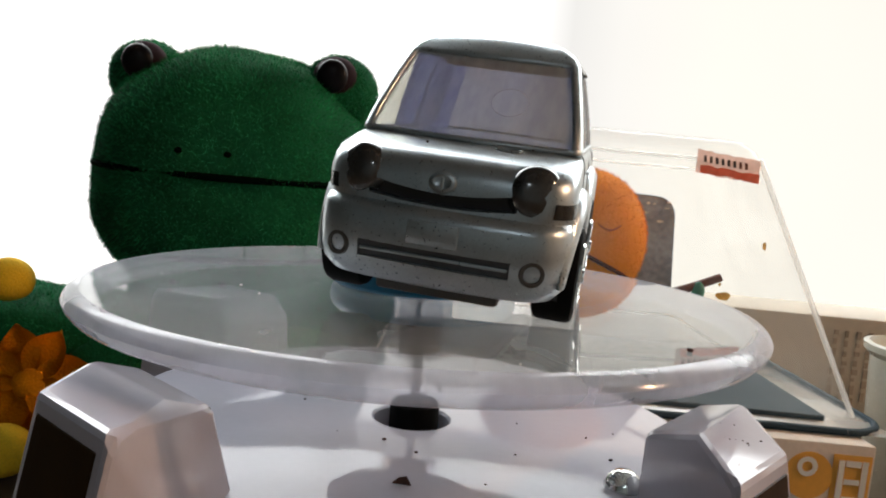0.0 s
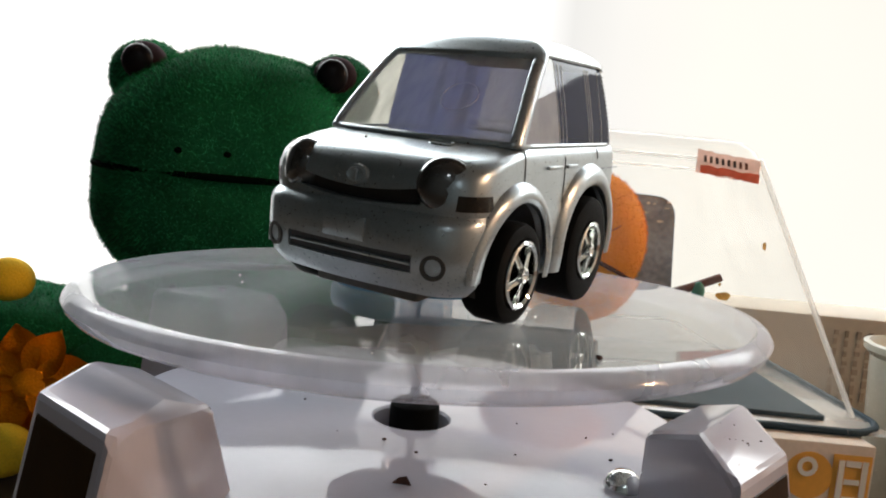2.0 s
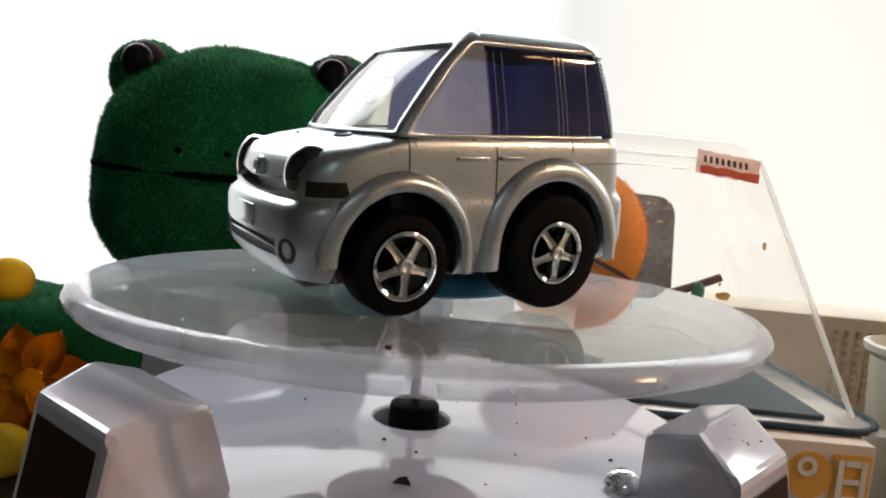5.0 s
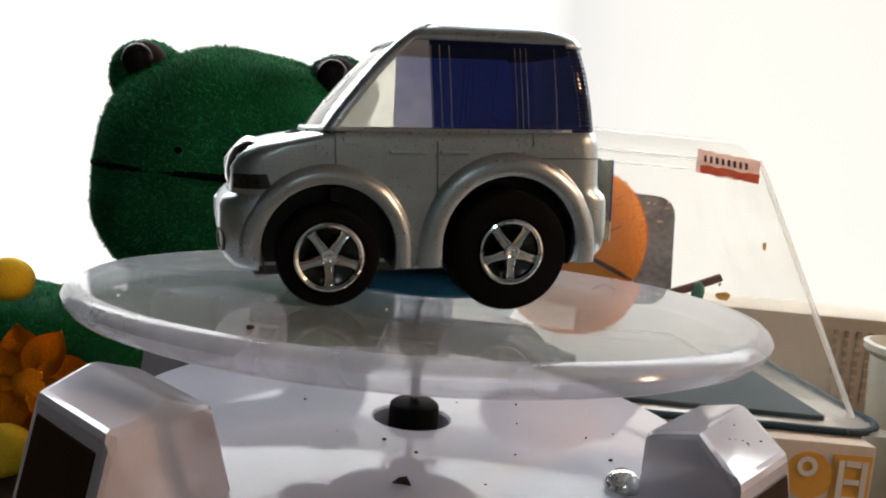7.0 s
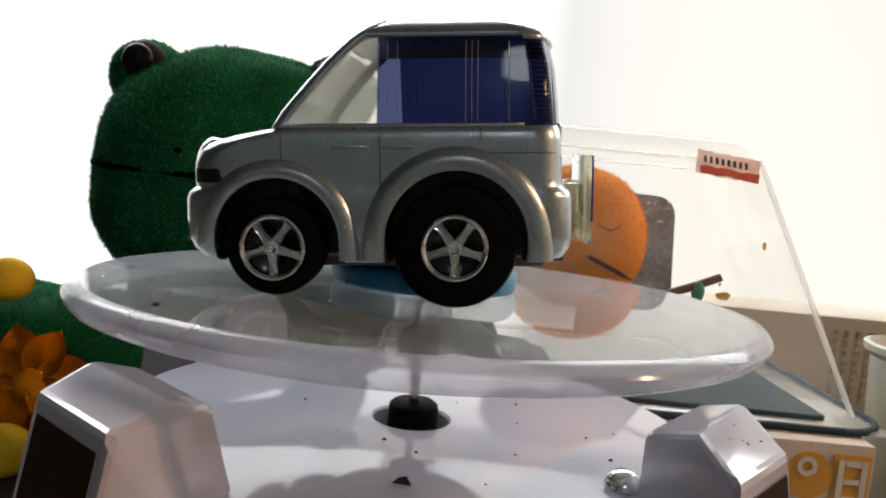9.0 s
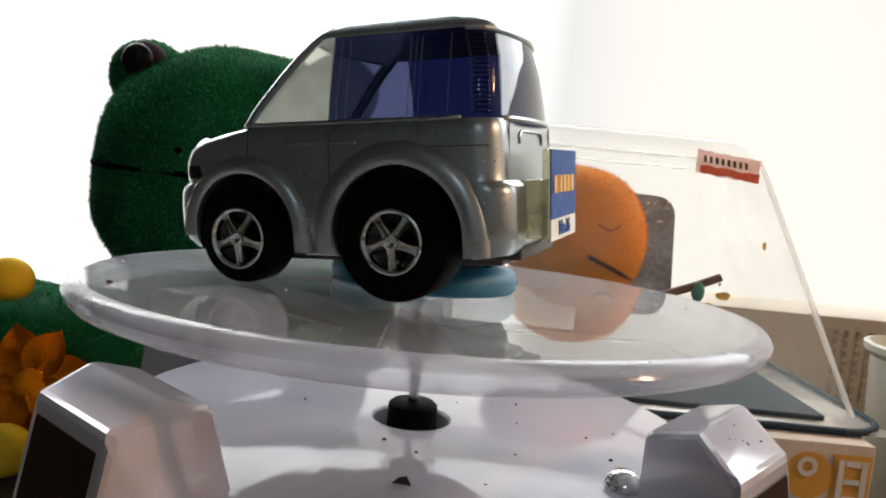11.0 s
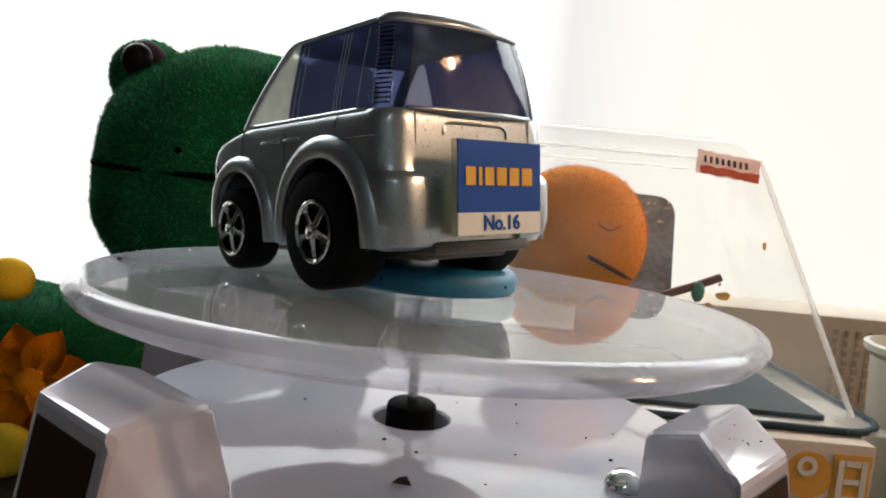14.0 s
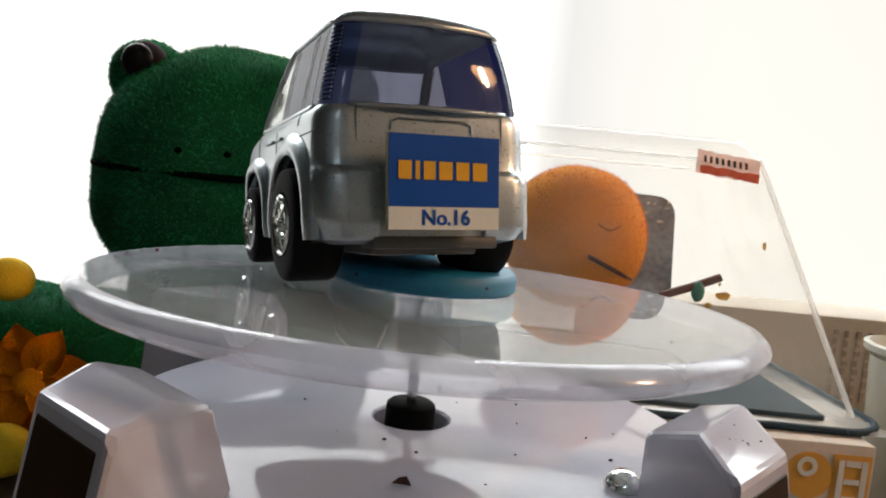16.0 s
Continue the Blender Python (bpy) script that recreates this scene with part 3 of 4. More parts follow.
def arch_lip(cx, cz, r_in, r_out, side, proud, z_end, nose=1.0):
    """A rounded flare round one wheel opening; nose below 1 lets it fade into the bumper ahead."""
    bm = bmesh.new()
    rings = []
    angles = list(range(0, 181, 6))
    stations = [(1.0, z_end if nose == 1.0 else cz - 0.4, None)] + [(None, None, a) for a in angles] + [(-1.0, z_end, None)]
    for sx, sz, a in stations:
        ring = []
        fade = nose if sx == 1.0 else 1.0 if a is None else nose + (1 - nose) * min(1.0, a / 60)
        for k in range(9):
            u = k / 8
            rr = r_in + (r_out - r_in) * u
            h = proud * math.sin(math.pi * (0.25 + 0.75 * u)) ** 0.8 * fade if u < 1 else -0.25
            if a is None:
                x, z = cx + sx * rr, sz
                h *= 0.8
            else:
                x, z = cx + rr * math.cos(radians(a)), cz + rr * math.sin(radians(a))
            ring.append((x, side * (11.95 + h), z))
        ring.append((ring[0][0], side * 10.2, ring[0][2]))
        rings.append([bm.verts.new((p[0] * MM, p[1] * MM, p[2] * MM)) for p in ring])
    for p, q in zip(rings, rings[1:]):
        for k in range(len(p) - 1):
            bm.faces.new([p[k], p[k + 1], q[k + 1], q[k]])
    bmesh.ops.recalc_face_normals(bm, faces=bm.faces)
    return part("wheel_arch", bm, M_SILVER, body, angle=60)


for s in (1, -1):
    arch_lip(10.1, 7.1, 6.5, 8.5, s, 1.05, 5.2, 0.25)
    arch_lip(-8.2, 7.1, 7.2, 9.7, s, 1.05, 5.2)

# z, front x, rear x, half width, windscreen corner, tail corner
CABIN = [(18.5, 12.2, -18.3, 11.25), (19.9, 11.2, -18.2, 11.05), (21.5, 9.8, -18.1, 10.75), (23.0, 8.4, -17.95, 10.4), (24.6, 6.9, -17.8, 10.0),
         (26.2, 5.2, -17.4, 9.6), (27.2, 4.0, -17.2, 9.35), (27.9, 3.1, -17.0, 9.0), (28.5, 2.3, -16.3, 8.4), (28.9, 1.7, -14.8, 7.8), (29.3, 1.0, -12.8, 6.9), (29.65, 0.0, -10.8, 5.6), (29.9, -1.6, -9.0, 3.8)]
LEVELS = [18.5, 18.9, 20.0, 21.2, 22.4, 23.6, 24.8, 26.0, 26.8, 27.25, 27.6, 27.9, 28.2, 28.5, 28.7, 28.9, 29.1, 29.3, 29.5, 29.65, 29.8, 29.9]


def cabin_level(z):
    """Points of the cabin's plan at one height, in columns that follow the pillars."""
    xf, xr, hw = lerp_table(CABIN, z)
    rc, rt, bow = 0.75, 2.4, 2.1 - 0.08 * (z - 18.5)
    k = min(1.0, hw / 6.0)
    rc, rt, bow = rc * k, rt * k, bow * k
    col, tag = [], []
    for i in range(9):                                  # windscreen, middle to corner
        y = (hw - rc) * i / 8
        col.append((xf - bow * (y / hw) ** 2, y))
        tag.append("screen" if i < 8 else "pillar")
    x1 = xf - bow * ((hw - rc) / hw) ** 2
    for i in range(1, 5):                               # corner pillar
        a = radians(22.5 * i)
        col.append((x1 - rc + rc * math.cos(a), hw - rc + rc * math.sin(a)))
        tag.append("pillar")
    marks = [(x1 - rc - 0.4, "front"), (-0.2, "post"), (-2.3, "middle"), (-9.0, "post"), (-10.3, "rear"), (-14.9, "ribbed"), (xr + rt, "ribbed")]
    x0 = x1 - rc
    for j, (x, t) in enumerate(marks):
        x = min(x, x0 - 0.02 * (j + 1))
        x = max(x, xr + rt + 0.02 * (len(marks) - 1 - j))
        nxt = marks[j + 1][0] if j + 1 < len(marks) else None
        steps = 3 if nxt is not None else 1
        b = x if nxt is None else max(min(nxt, x0 - 0.02 * (j + 2)), xr + rt + 0.02 * (len(marks) - 2 - j))
        for q in range(steps):
            col.append((x + (b - x) * q / steps, hw))
            tag.append(t)
    for i in range(1, 5):                               # tail corner
        a = radians(90 + 22.5 * i)
        col.append((xr + rt + rt * math.cos(a), hw - rt + rt * math.sin(a)))
        tag.append("ribbed" if i < 4 else "tail")
    for i in range(1, 7):
        y = (hw - rt) * (1 - i / 6)
        col.append((xr - 0.9 * k * (1 - (y / (hw - rt)) ** 2), y))
        tag.append("tail")
    return col, tag


grid = [cabin_level(z) for z in LEVELS]
tags = grid[0][1]
regions = {}
for side in (1, -1):
    for li in range(len(LEVELS) - 1):
        a, b = grid[li][0], grid[li + 1][0]
        zmid = (LEVELS[li] + LEVELS[li + 1]) / 2
        for ci in range(len(a) - 1):
            t = tags[ci]
            key = t
            if zmid > (27.6 if t in ("front", "post", "middle", "rear") else 27.25) or (zmid < 18.9 and t != "ribbed") or t == "pillar":
                key = "roof"
            quad = [(*a[ci], LEVELS[li]), (*a[ci + 1], LEVELS[li]), (*b[ci + 1], LEVELS[li + 1]), (*b[ci], LEVELS[li + 1])]
            if key in ("front", "middle", "rear", "post", "ribbed"):
                key = (key, side)
            regions.setdefault(key, []).append([(x * MM, side * y * MM, z * MM) for x, y, z in quad][::side])
top = [(x * MM, y * MM, LEVELS[-1] * MM) for x, y in grid[-1][0]]
regions["roof"].append([p for p in top[:-1]] + [(x, -y, z) for x, y, z in top[:0:-1]])


def sheet(name, quads, material, label, parent, thick=0.0005):
    bm = bmesh.new()
    for q in quads:
        vs = [bm.verts.new(p) for p in q]
        try:
            bm.faces.new(vs)
        except ValueError:
            pass
    bmesh.ops.remove_doubles(bm, verts=bm.verts, dist=1e-6)
    bmesh.ops.recalc_face_normals(bm, faces=bm.faces)
    ob = part(name, bm, material, parent, label, angle=35)
    return ob


cabin = sheet("roof", regions["roof"], M_SILVER, "silver painted roof with slim pillars", car)
md = cabin.modifiers.new("thickness", "SOLIDIFY")
md.thickness, md.offset = 0.0006, 0.0
sheet("windscreen", regions["screen"], M_GLASS, "clear greyish plastic windscreen", cabin)
sheet("rear_window", regions["tail"], M_REAR, "dark navy tinted rear window", cabin)
for (k, side), quads in [(k, v) for k, v in regions.items() if isinstance(k, tuple)]:
    m = {"front": M_GLASS, "post": M_NAVY, "middle": M_NAVY, "rear": M_NAVY, "ribbed": M_NAVY}[k]
    nm = {"front": "side_window", "post": "window_post", "middle": "side_window", "rear": "side_window", "ribbed": "tail_light"}[k]
    sheet(nm, quads, m, {"front": "clear front side window", "ribbed": "dark ribbed tail light"}.get(k, "dark navy tinted side window"), cabin)

# thin window ridges, their caught light put in as pale plastic, and tail light ribs
for s in (1, -1):
    for x in (-0.3, -1.2, -2.2, -9.1, -9.7, -10.3, -13.4):
        pts = []
        for z in np.linspace(19.0, 27.1, 8):
            hw = lerp_table(CABIN, z)[2]
            pts.append((x * MM, s * (hw + 0.03) * MM, z * MM))
        part("window_ridge", tube(pts, 0.00005, 6), M_CASE_EDGE, cabin)
    for k in range(17):
        z = 19.2 + k * 0.47
        xr, hw = lerp_table(CABIN, z)[1:3]
        pts = [((xr + 2.4 + 2.43 * math.cos(radians(a))) * MM, s * (hw - 2.4 + 2.43 * math.sin(radians(a))) * MM, z * MM) for a in range(98, 142, 8)]
        part("lens_rib", tube(pts, 0.00009, 6), M_NAVY, cabin)
    for a in (92, 134):
        bm = bmesh.new()
        for k in range(22):
            z = 19.3 + k * 0.36
            xr, hw = lerp_table(CABIN, z)[1:3]
            ball(0.00009, 0.00009, 0.00006, ((xr + 2.4 + 2.45 * math.cos(radians(a))) * MM, s * (hw - 2.4 + 2.45 * math.sin(radians(a))) * MM, z * MM), 6, 4, bm=bm)
        part("lens_dots", bm, M_CASE_EDGE, cabin, "row of tiny bright lens beads")

# moulding ring on the windscreen and an oval mark on the bonnet
pts = []
for k in range(33):
    a = 2 * math.pi * k / 32
    y, z = 3.4 + 1.9 * math.cos(a), 22.9 + 1.4 * math.sin(a)
    xf, xr, hw = lerp_table(CABIN, z)
    pts.append(((xf - (2.1 - 0.08 * (z - 18.5)) * (y / hw) ** 2 + 0.02) * MM, y * MM, z * MM))
part("moulding_ring", tube(pts, 0.00004, 6), M_CASE_EDGE, cabin)
pts = [((13.0 + 0.75 * math.cos(a)) * MM, (4.6 + 1.3 * math.sin(a)) * MM, (18.40 - 0.12 * math.cos(a)) * MM) for a in np.linspace(0, 2 * math.pi, 25)]
part("bonnet_mark", tube(pts, 0.00012, 6), M_SILVER, body)

# nose: grille bar, badge, lamps, number plate, fog lamps
part("grille", boxed(17.8 * MM, 18.7 * MM, -7.3 * MM, 7.3 * MM, 12.7 * MM, 15.0 * MM), M_BLACK, body, "black recessed grille")
part("intake", boxed(19.9 * MM, 20.35 * MM, -7.3 * MM, 7.3 * MM, 7.2 * MM, 9.0 * MM), M_SEAM, body, "dark lower intake")
part("intake_bar", boxed(20.4 * MM, 20.72 * MM, -7.0 * MM, 7.0 * MM, 7.95 * MM, 8.25 * MM, bev=0.0001), M_SILVER, body)
badge = part("badge", lathe([(0, 0.5 * MM), (0.6 * MM, 0.48 * MM), (0.8 * MM, 0.62 * MM), (1.05 * MM, 0.55 * MM), (1.2 * MM, 0.2 * MM), (1.25 * MM, -0.6 * MM)], 32,
                            m=Matrix.Translation((19.5 * MM, 0, 15.0 * MM)) @ Matrix.Rotation(radians(78), 4, "Y") @ Matrix.Diagonal((0.85, 1.15, 1, 1))), M_SILVER, body, "oval raised silver badge")
part("badge_bar", boxed(19.85 * MM, 20.2 * MM, -0.15 * MM, 0.15 * MM, 14.5 * MM, 15.6 * MM, bev=0.0001), M_SILVER, body)
part("number_plate", boxed(20.8 * MM, 21.30 * MM, -2.5 * MM, 2.3 * MM, 9.3 * MM, 11.5 * MM, bev=0.00012), M_SILVER, body, "blank silver number plate")
for s in (1, -1):
    part("headlight", lathe([(0, 0.80 * MM), (0.9 * MM, 0.74 * MM), (1.7 * MM, 0.52 * MM), (2.3 * MM, 0.15 * MM), (2.65 * MM, -0.35 * MM), (2.75 * MM, -2.2 * MM)], 40,
                            m=Matrix.Translation((18.55 * MM, s * 8.72 * MM, 15.2 * MM)) @ Matrix.Rotation(radians(s * 26), 4, "Z") @ Matrix.Rotation(radians(77), 4, "Y")),
         M_SMOKE, body, "round smoked headlight lens")
    bm = bmesh.new()
    rows = []
    for z in (13.1, 13.8, 14.5):
        xf, xr, hw, rf, rr, bow = lerp_table(LOWER, z)
        x1 = xf - bow * ((hw - rf) / hw) ** 2
        row = [(x1 - rf + (rf + 0.07) * math.cos(radians(a)), hw - rf + (rf + 0.07) * math.sin(radians(a))) for a in range(30, 91, 10)]
        row.append((x1 - rf - 0.4 + (z - 13.1) * 0.3, hw + 0.07))
        rows.append([bm.verts.new((x * MM, s * y * MM, z * MM)) for x, y in row])
    for p, q in zip(rows, rows[1:]):
        for k in range(len(p) - 1):
            bm.faces.new([p[k], p[k + 1], q[k + 1], q[k]])
    bmesh.ops.solidify(bm, geom=bm.faces[:], thickness=0.0002)
    bmesh.ops.recalc_face_normals(bm, faces=bm.faces)
    part("side_lens", bm, M_SMOKE, body, "smoked side lens")
    part("fog_lamp", lathe([(0, 0.1 * MM), (0.55 * MM, 0.05 * MM), (0.7 * MM, -0.1 * MM), (0.8 * MM, 0.25 * MM), (1.15 * MM, 0.25 * MM), (1.3 * MM, -0.5 * MM)], 28,
                           m=Matrix.Translation((20.2 * MM, s * 9.2 * MM, 8.1 * MM)) @ Matrix.Rotation(radians(s * 18), 4, "Z") @ Matrix.Rotation(radians(90), 4, "Y")), M_CHASSIS, body, "small round fog lamp")
# body seams and door handles
for s in (1, -1):
    for x, z0 in ((9.4, 14.9), (-0.6, 5.0), (-10.6, 17.2)):
        pts = [(x * MM, s * (lerp_table([r[:1] + (r[3],) for r in LOWER], z)[0] + 0.02) * MM, z * MM) for z in np.linspace(z0, 18.6, 12)]
        part("door_seam", tube(pts, 0.00007, 6), M_SEAM, body)
    for x0, x1 in ((0.5, 4.2), (-3.8, -0.9)):
        part("door_handle", boxed(x0 * MM, x1 * MM, s * 12.08 * MM - 0.00025, s * 12.08 * MM + 0.00025, 16.4 * MM, 16.75 * MM, bev=0.0001), M_SILVER, body)
    pts = [(x * MM, s * 12.06 * MM, 16.0 * MM) for x in np.linspace(-18.0, -10.6, 8)]
    part("door_seam", tube(pts, 0.00006, 6), M_SEAM, body)
pts = [(-18.78 * MM, y * MM, z * MM) for y, z in [(8.2, 18.4), (8.2, 14), (8.1, 10), (7.6, 9.6), (6.2, 9.5)]]
part("door_seam", tube(pts, 0.00008, 6), M_SEAM, body)
part("door_seam", tube([(x, -y, z) for x, y, z in pts], 0.00008, 6), M_SEAM, body)
part("tail_handle", tube([(-18.85 * MM, y * MM, z * MM) for y, z in [(4.6, 16.3), (4.5, 17.2), (3.8, 17.6), (-3.8, 17.6), (-4.5, 17.2), (-4.6, 16.3)]], 0.00014, 6), M_SILVER, body)
# chassis
for cx, cz, r in ((10.1, 7.1, 6.5), (-8.2, 7.1, 7.2)):
    for s in (1, -1):
        bm = bmesh.new()
        rings = []
        for y in (6.3, 11.6):
            rings.append([bm.verts.new(((cx + r * math.cos(radians(a))) * MM, s * y * MM, (cz + r * math.sin(radians(a))) * MM)) for a in range(-18, 199, 9)])
        for i in range(len(rings[0]) - 1):
            bm.faces.new([rings[0][i], rings[0][i + 1], rings[1][i + 1], rings[1][i]])
        bm.faces.new(rings[0])
        part("wheel_well", bm, M_BLACK, body, "black wheel well")
    part("spring_block", boxed((cx - 1.6) * MM, (cx - 0.4) * MM, 6.4 * MM, 9.0 * MM, 11.0 * MM, 13.0 * MM, bev=0.0002), M_CHASSIS, car)
part("chassis", boxed(-17.5 * MM, 17.5 * MM, -6.1 * MM, 6.1 * MM, 3.6 * MM, 12.0 * MM, bev=0.0004), M_CHASSIS, car, "dark plastic chassis block")
part("tow_bar", boxed(-19.6 * MM, -15 * MM, -7.5 * MM, 6.5 * MM, 4.3 * MM, 5.6 * MM, bev=0.0003), M_CHASSIS, car)
for x, r in ((10.25, 0.7), (-8.1, 0.8)):
    part("axle", rod((x * MM, -12.5 * MM, 6.65 * MM), (x * MM, 12.5 * MM, 6.65 * MM), r * MM, 16), M_STEEL, car)


def wheel(x, side, r_t, width, r_rim):
    """A tyre on a five-spoke chrome rim; its outer face looks along y."""
    m = Matrix.Translation((x * MM, side * 13.15 * MM, 6.65 * MM)) @ Matrix.Rotation(radians(-90 * side), 4, "X")
    hub = empty("wheel", "", "")
    for k in list(hub.keys()):
        del hub[k]
    hub.parent = car
    hub.matrix_local = m
    rt, w, rr = r_t * MM, width * MM, r_rim * MM
    e = 0.0007
    part("tyre", lathe([(rr, -0.0004), (rr + 0.0003, 0.0), (rt - e, 0.0), (rt - 0.3 * e, -0.3 * e), (rt, -e), (rt, -w + e), (rt - 0.3 * e, -w + 0.3 * e), (rt - e, -w), (rr, -w)], 64),
         M_TYRE, hub, "black rubber tyre")
    part("rim", lathe([(rr - 0.0005, -0.0005), (rr - 0.00045, 0.0001), (rr - 0.0002, 0.0003), (rr, 0.0002), (rr + 0.0001, -0.0002), (rr - 0.0001, -0.0012)], 64), M_CHROME, hub, "chrome rim ring")
    part("wheel_dish", lathe([(rr - 0.0003, -0.0006), (rr * 0.55, -0.0013), (0, -0.0014)], 48), M_DISH, hub, "chrome wheel dish with its dark reflection in the colour")
    bm = bmesh.new()
    for k in range(5):
        a = radians(90 + 72 * k)
        ca, sa = math.cos(a), math.sin(a)
        prof = [(0.12, 0.17, 0.25), (0.30, 0.17, 0.16), (0.5, 0.135, 0.08), (0.72, 0.14, -0.04), (0.86, 0.19, -0.14), (0.95, 0.32, -0.2)]
        ring = []
        for u, hw, h in prof:
            ring.append([(u * rr, -hw * rr, -0.0008), (u * rr, -hw * rr * 0.8, h * MM), (u * rr, 0, (h - 0.16) * MM), (u * rr, hw * rr * 0.8, h * MM), (u * rr, hw * rr, -0.0008)])
        vs = [[bm.verts.new((p[0] * ca - p[1] * sa, p[0] * sa + p[1] * ca, p[2])) for p in r] for r in ring]
        for p, q in zip(vs, vs[1:]):
            for i in range(4):
                bm.faces.new([p[i], q[i], q[i + 1], p[i + 1]])
    bmesh.ops.recalc_face_normals(bm, faces=bm.faces)
    part("spokes", bm, M_SPOKE, hub, "five chrome star spokes", angle=50)
    part("hub_cap", lathe([(0, 0.0003), (0.0003, 0.00033), (0.00055, 0.0005), (0.00075, 0.00045), (0.0008, 0.0), (0.0008, -0.001)], 28), M_CHROME, hub)
    return hub


for s in (1, -1):
    wheel(10.25, s, 5.0, 4.2, 3.35)
    wheel(-8.1, s, 6.2, 5.6, 3.35)

# sign on the tail
sign = part("sign_plate", boxed(-22.35 * MM, -21.6 * MM, -5.95 * MM, 6.2 * MM, 6.25 * MM, 15.65 * MM, bev=0.00012), M_FROST, car, "clear plastic sign holder")
part("sign_blue", boxed(-22.55 * MM, -22.40 * MM, -5.9 * MM, 6.15 * MM, 8.55 * MM, 15.6 * MM), M_BLUE, sign, "blue printed sign field")
part("sign_white", boxed(-22.55 * MM, -22.40 * MM, -5.9 * MM, 6.15 * MM, 6.3 * MM, 8.53 * MM), M_CREAM, sign, "white printed sign strip")
TURN = Matrix.Translation((-22.62 * MM, 0.1 * MM, 7.42 * MM)) @ Matrix.Rotation(radians(-90), 4, "Z") @ Matrix.Rotation(radians(90), 4, "X")
lettering("sign_number", "No.16", 2.1 * MM, M_BLUE, sign, TURN, label="dark blue printed number")
for k, w in enumerate((1.35, 0.45, 1.25, 1.45, 1.45, 1.6)):
    y = 5.2 - sum((1.35, 0.45, 1.25, 1.45, 1.45, 1.6)[:k]) - 0.42 * k
    part("sign_bar", boxed(-22.66 * MM, -22.59 * MM, (y - w) * MM, y * MM, 11.2 * MM, 13.0 * MM), M_YELLOW, sign)
for y in (-4.2, 3.6):
    part("sign_bracket", boxed(-21.65 * MM, -18.8 * MM, (y - 0.5) * MM, (y + 1.1) * MM, 6.4 * MM, 12.6 * MM, bev=0.00015), M_FROST, sign, "clear plastic bracket")

# grime on the toy
for x, y, z in ((-16.4, 0.7, 28.42), (13.8, 5.0, 18.3), (14.6, -3.2, 18.2), (11.8, 6.8, 18.6), (9.7, -2, 19.6), (6.2, 4.4, 23.9)):
    s = rs.uniform(0.00008, 0.0002)
    part("dust_speck", ball(s * 1.3, s, s, (x * MM, y * MM, z * MM), 6, 4), M_DUST, car)

# ---- green frog plush ----
frog = empty("frog_plush", "dark green fuzzy stuffed frog toy with brown eyes", "stuffed toy", Matrix.Translation((-0.055, 0.105, 0.066)))


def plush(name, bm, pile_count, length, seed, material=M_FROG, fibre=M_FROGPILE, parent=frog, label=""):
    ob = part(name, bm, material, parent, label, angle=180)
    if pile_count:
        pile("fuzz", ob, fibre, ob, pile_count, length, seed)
    return ob


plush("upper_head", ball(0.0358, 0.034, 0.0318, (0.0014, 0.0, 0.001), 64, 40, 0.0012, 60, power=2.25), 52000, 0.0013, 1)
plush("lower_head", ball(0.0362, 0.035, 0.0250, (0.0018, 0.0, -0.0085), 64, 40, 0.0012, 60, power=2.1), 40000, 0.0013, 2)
# Shade in the crease between the head cushions, drawn as a near-black cord.
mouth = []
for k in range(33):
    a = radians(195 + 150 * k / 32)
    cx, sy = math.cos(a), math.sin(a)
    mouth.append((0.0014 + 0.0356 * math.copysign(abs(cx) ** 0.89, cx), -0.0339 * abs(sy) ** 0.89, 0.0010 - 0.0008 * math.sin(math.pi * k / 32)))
part("mouth_crease", tube(mouth, 0.00085, 8), M_MOUTH, frog, "near-black cord shading the mouth crease")
for ex, ez, tw, seed in ((-0.0235, 0.0236, -25, 3), (0.0262, 0.0242, 30, 4)):
    plush("eyelid", ball(0.0098, 0.0095, 0.0095, (ex, -0.004, ez), 32, 20, 0.0006, 90), 6000, 0.0010, seed)
    ball_c = (ex + (-0.0002 if ex > 0 else 0.0012), -0.0100, ez + 0.0028)
    part("eye_ring", ball(0.0058, 0.0050, 0.0056, ball_c, 28, 18), M_EYERING, frog, "brown plastic eye")
    part("pupil", ball(0.0040, 0.0022, 0.0042, (ball_c[0] - 0.0003, ball_c[1] - 0.0035, ball_c[2] + 0.0002), 24, 16), M_EYE, frog, "glossy black pupil")
for nx in (-0.0035, 0.0075):
    part("nostril", ball(0.0009, 0.0006, 0.0007, (nx, -0.0345, 0.0055), 12, 8), M_MOUTH, frog)
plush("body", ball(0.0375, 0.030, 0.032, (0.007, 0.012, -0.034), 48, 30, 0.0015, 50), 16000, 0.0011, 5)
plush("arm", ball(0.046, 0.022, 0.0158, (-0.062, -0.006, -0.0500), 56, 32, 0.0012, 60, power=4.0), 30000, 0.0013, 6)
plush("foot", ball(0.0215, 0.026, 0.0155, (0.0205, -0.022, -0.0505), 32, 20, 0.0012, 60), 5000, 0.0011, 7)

# ---- felt flowers and yellow balls beside the frog ----
flower = empty("felt_flower", "orange felt flower lying against the green plush", "felt flower", Matrix.Translation((-0.0880, 0.068, 0.0160)) @ pose(0, 0, 0, 75, 0, 10))


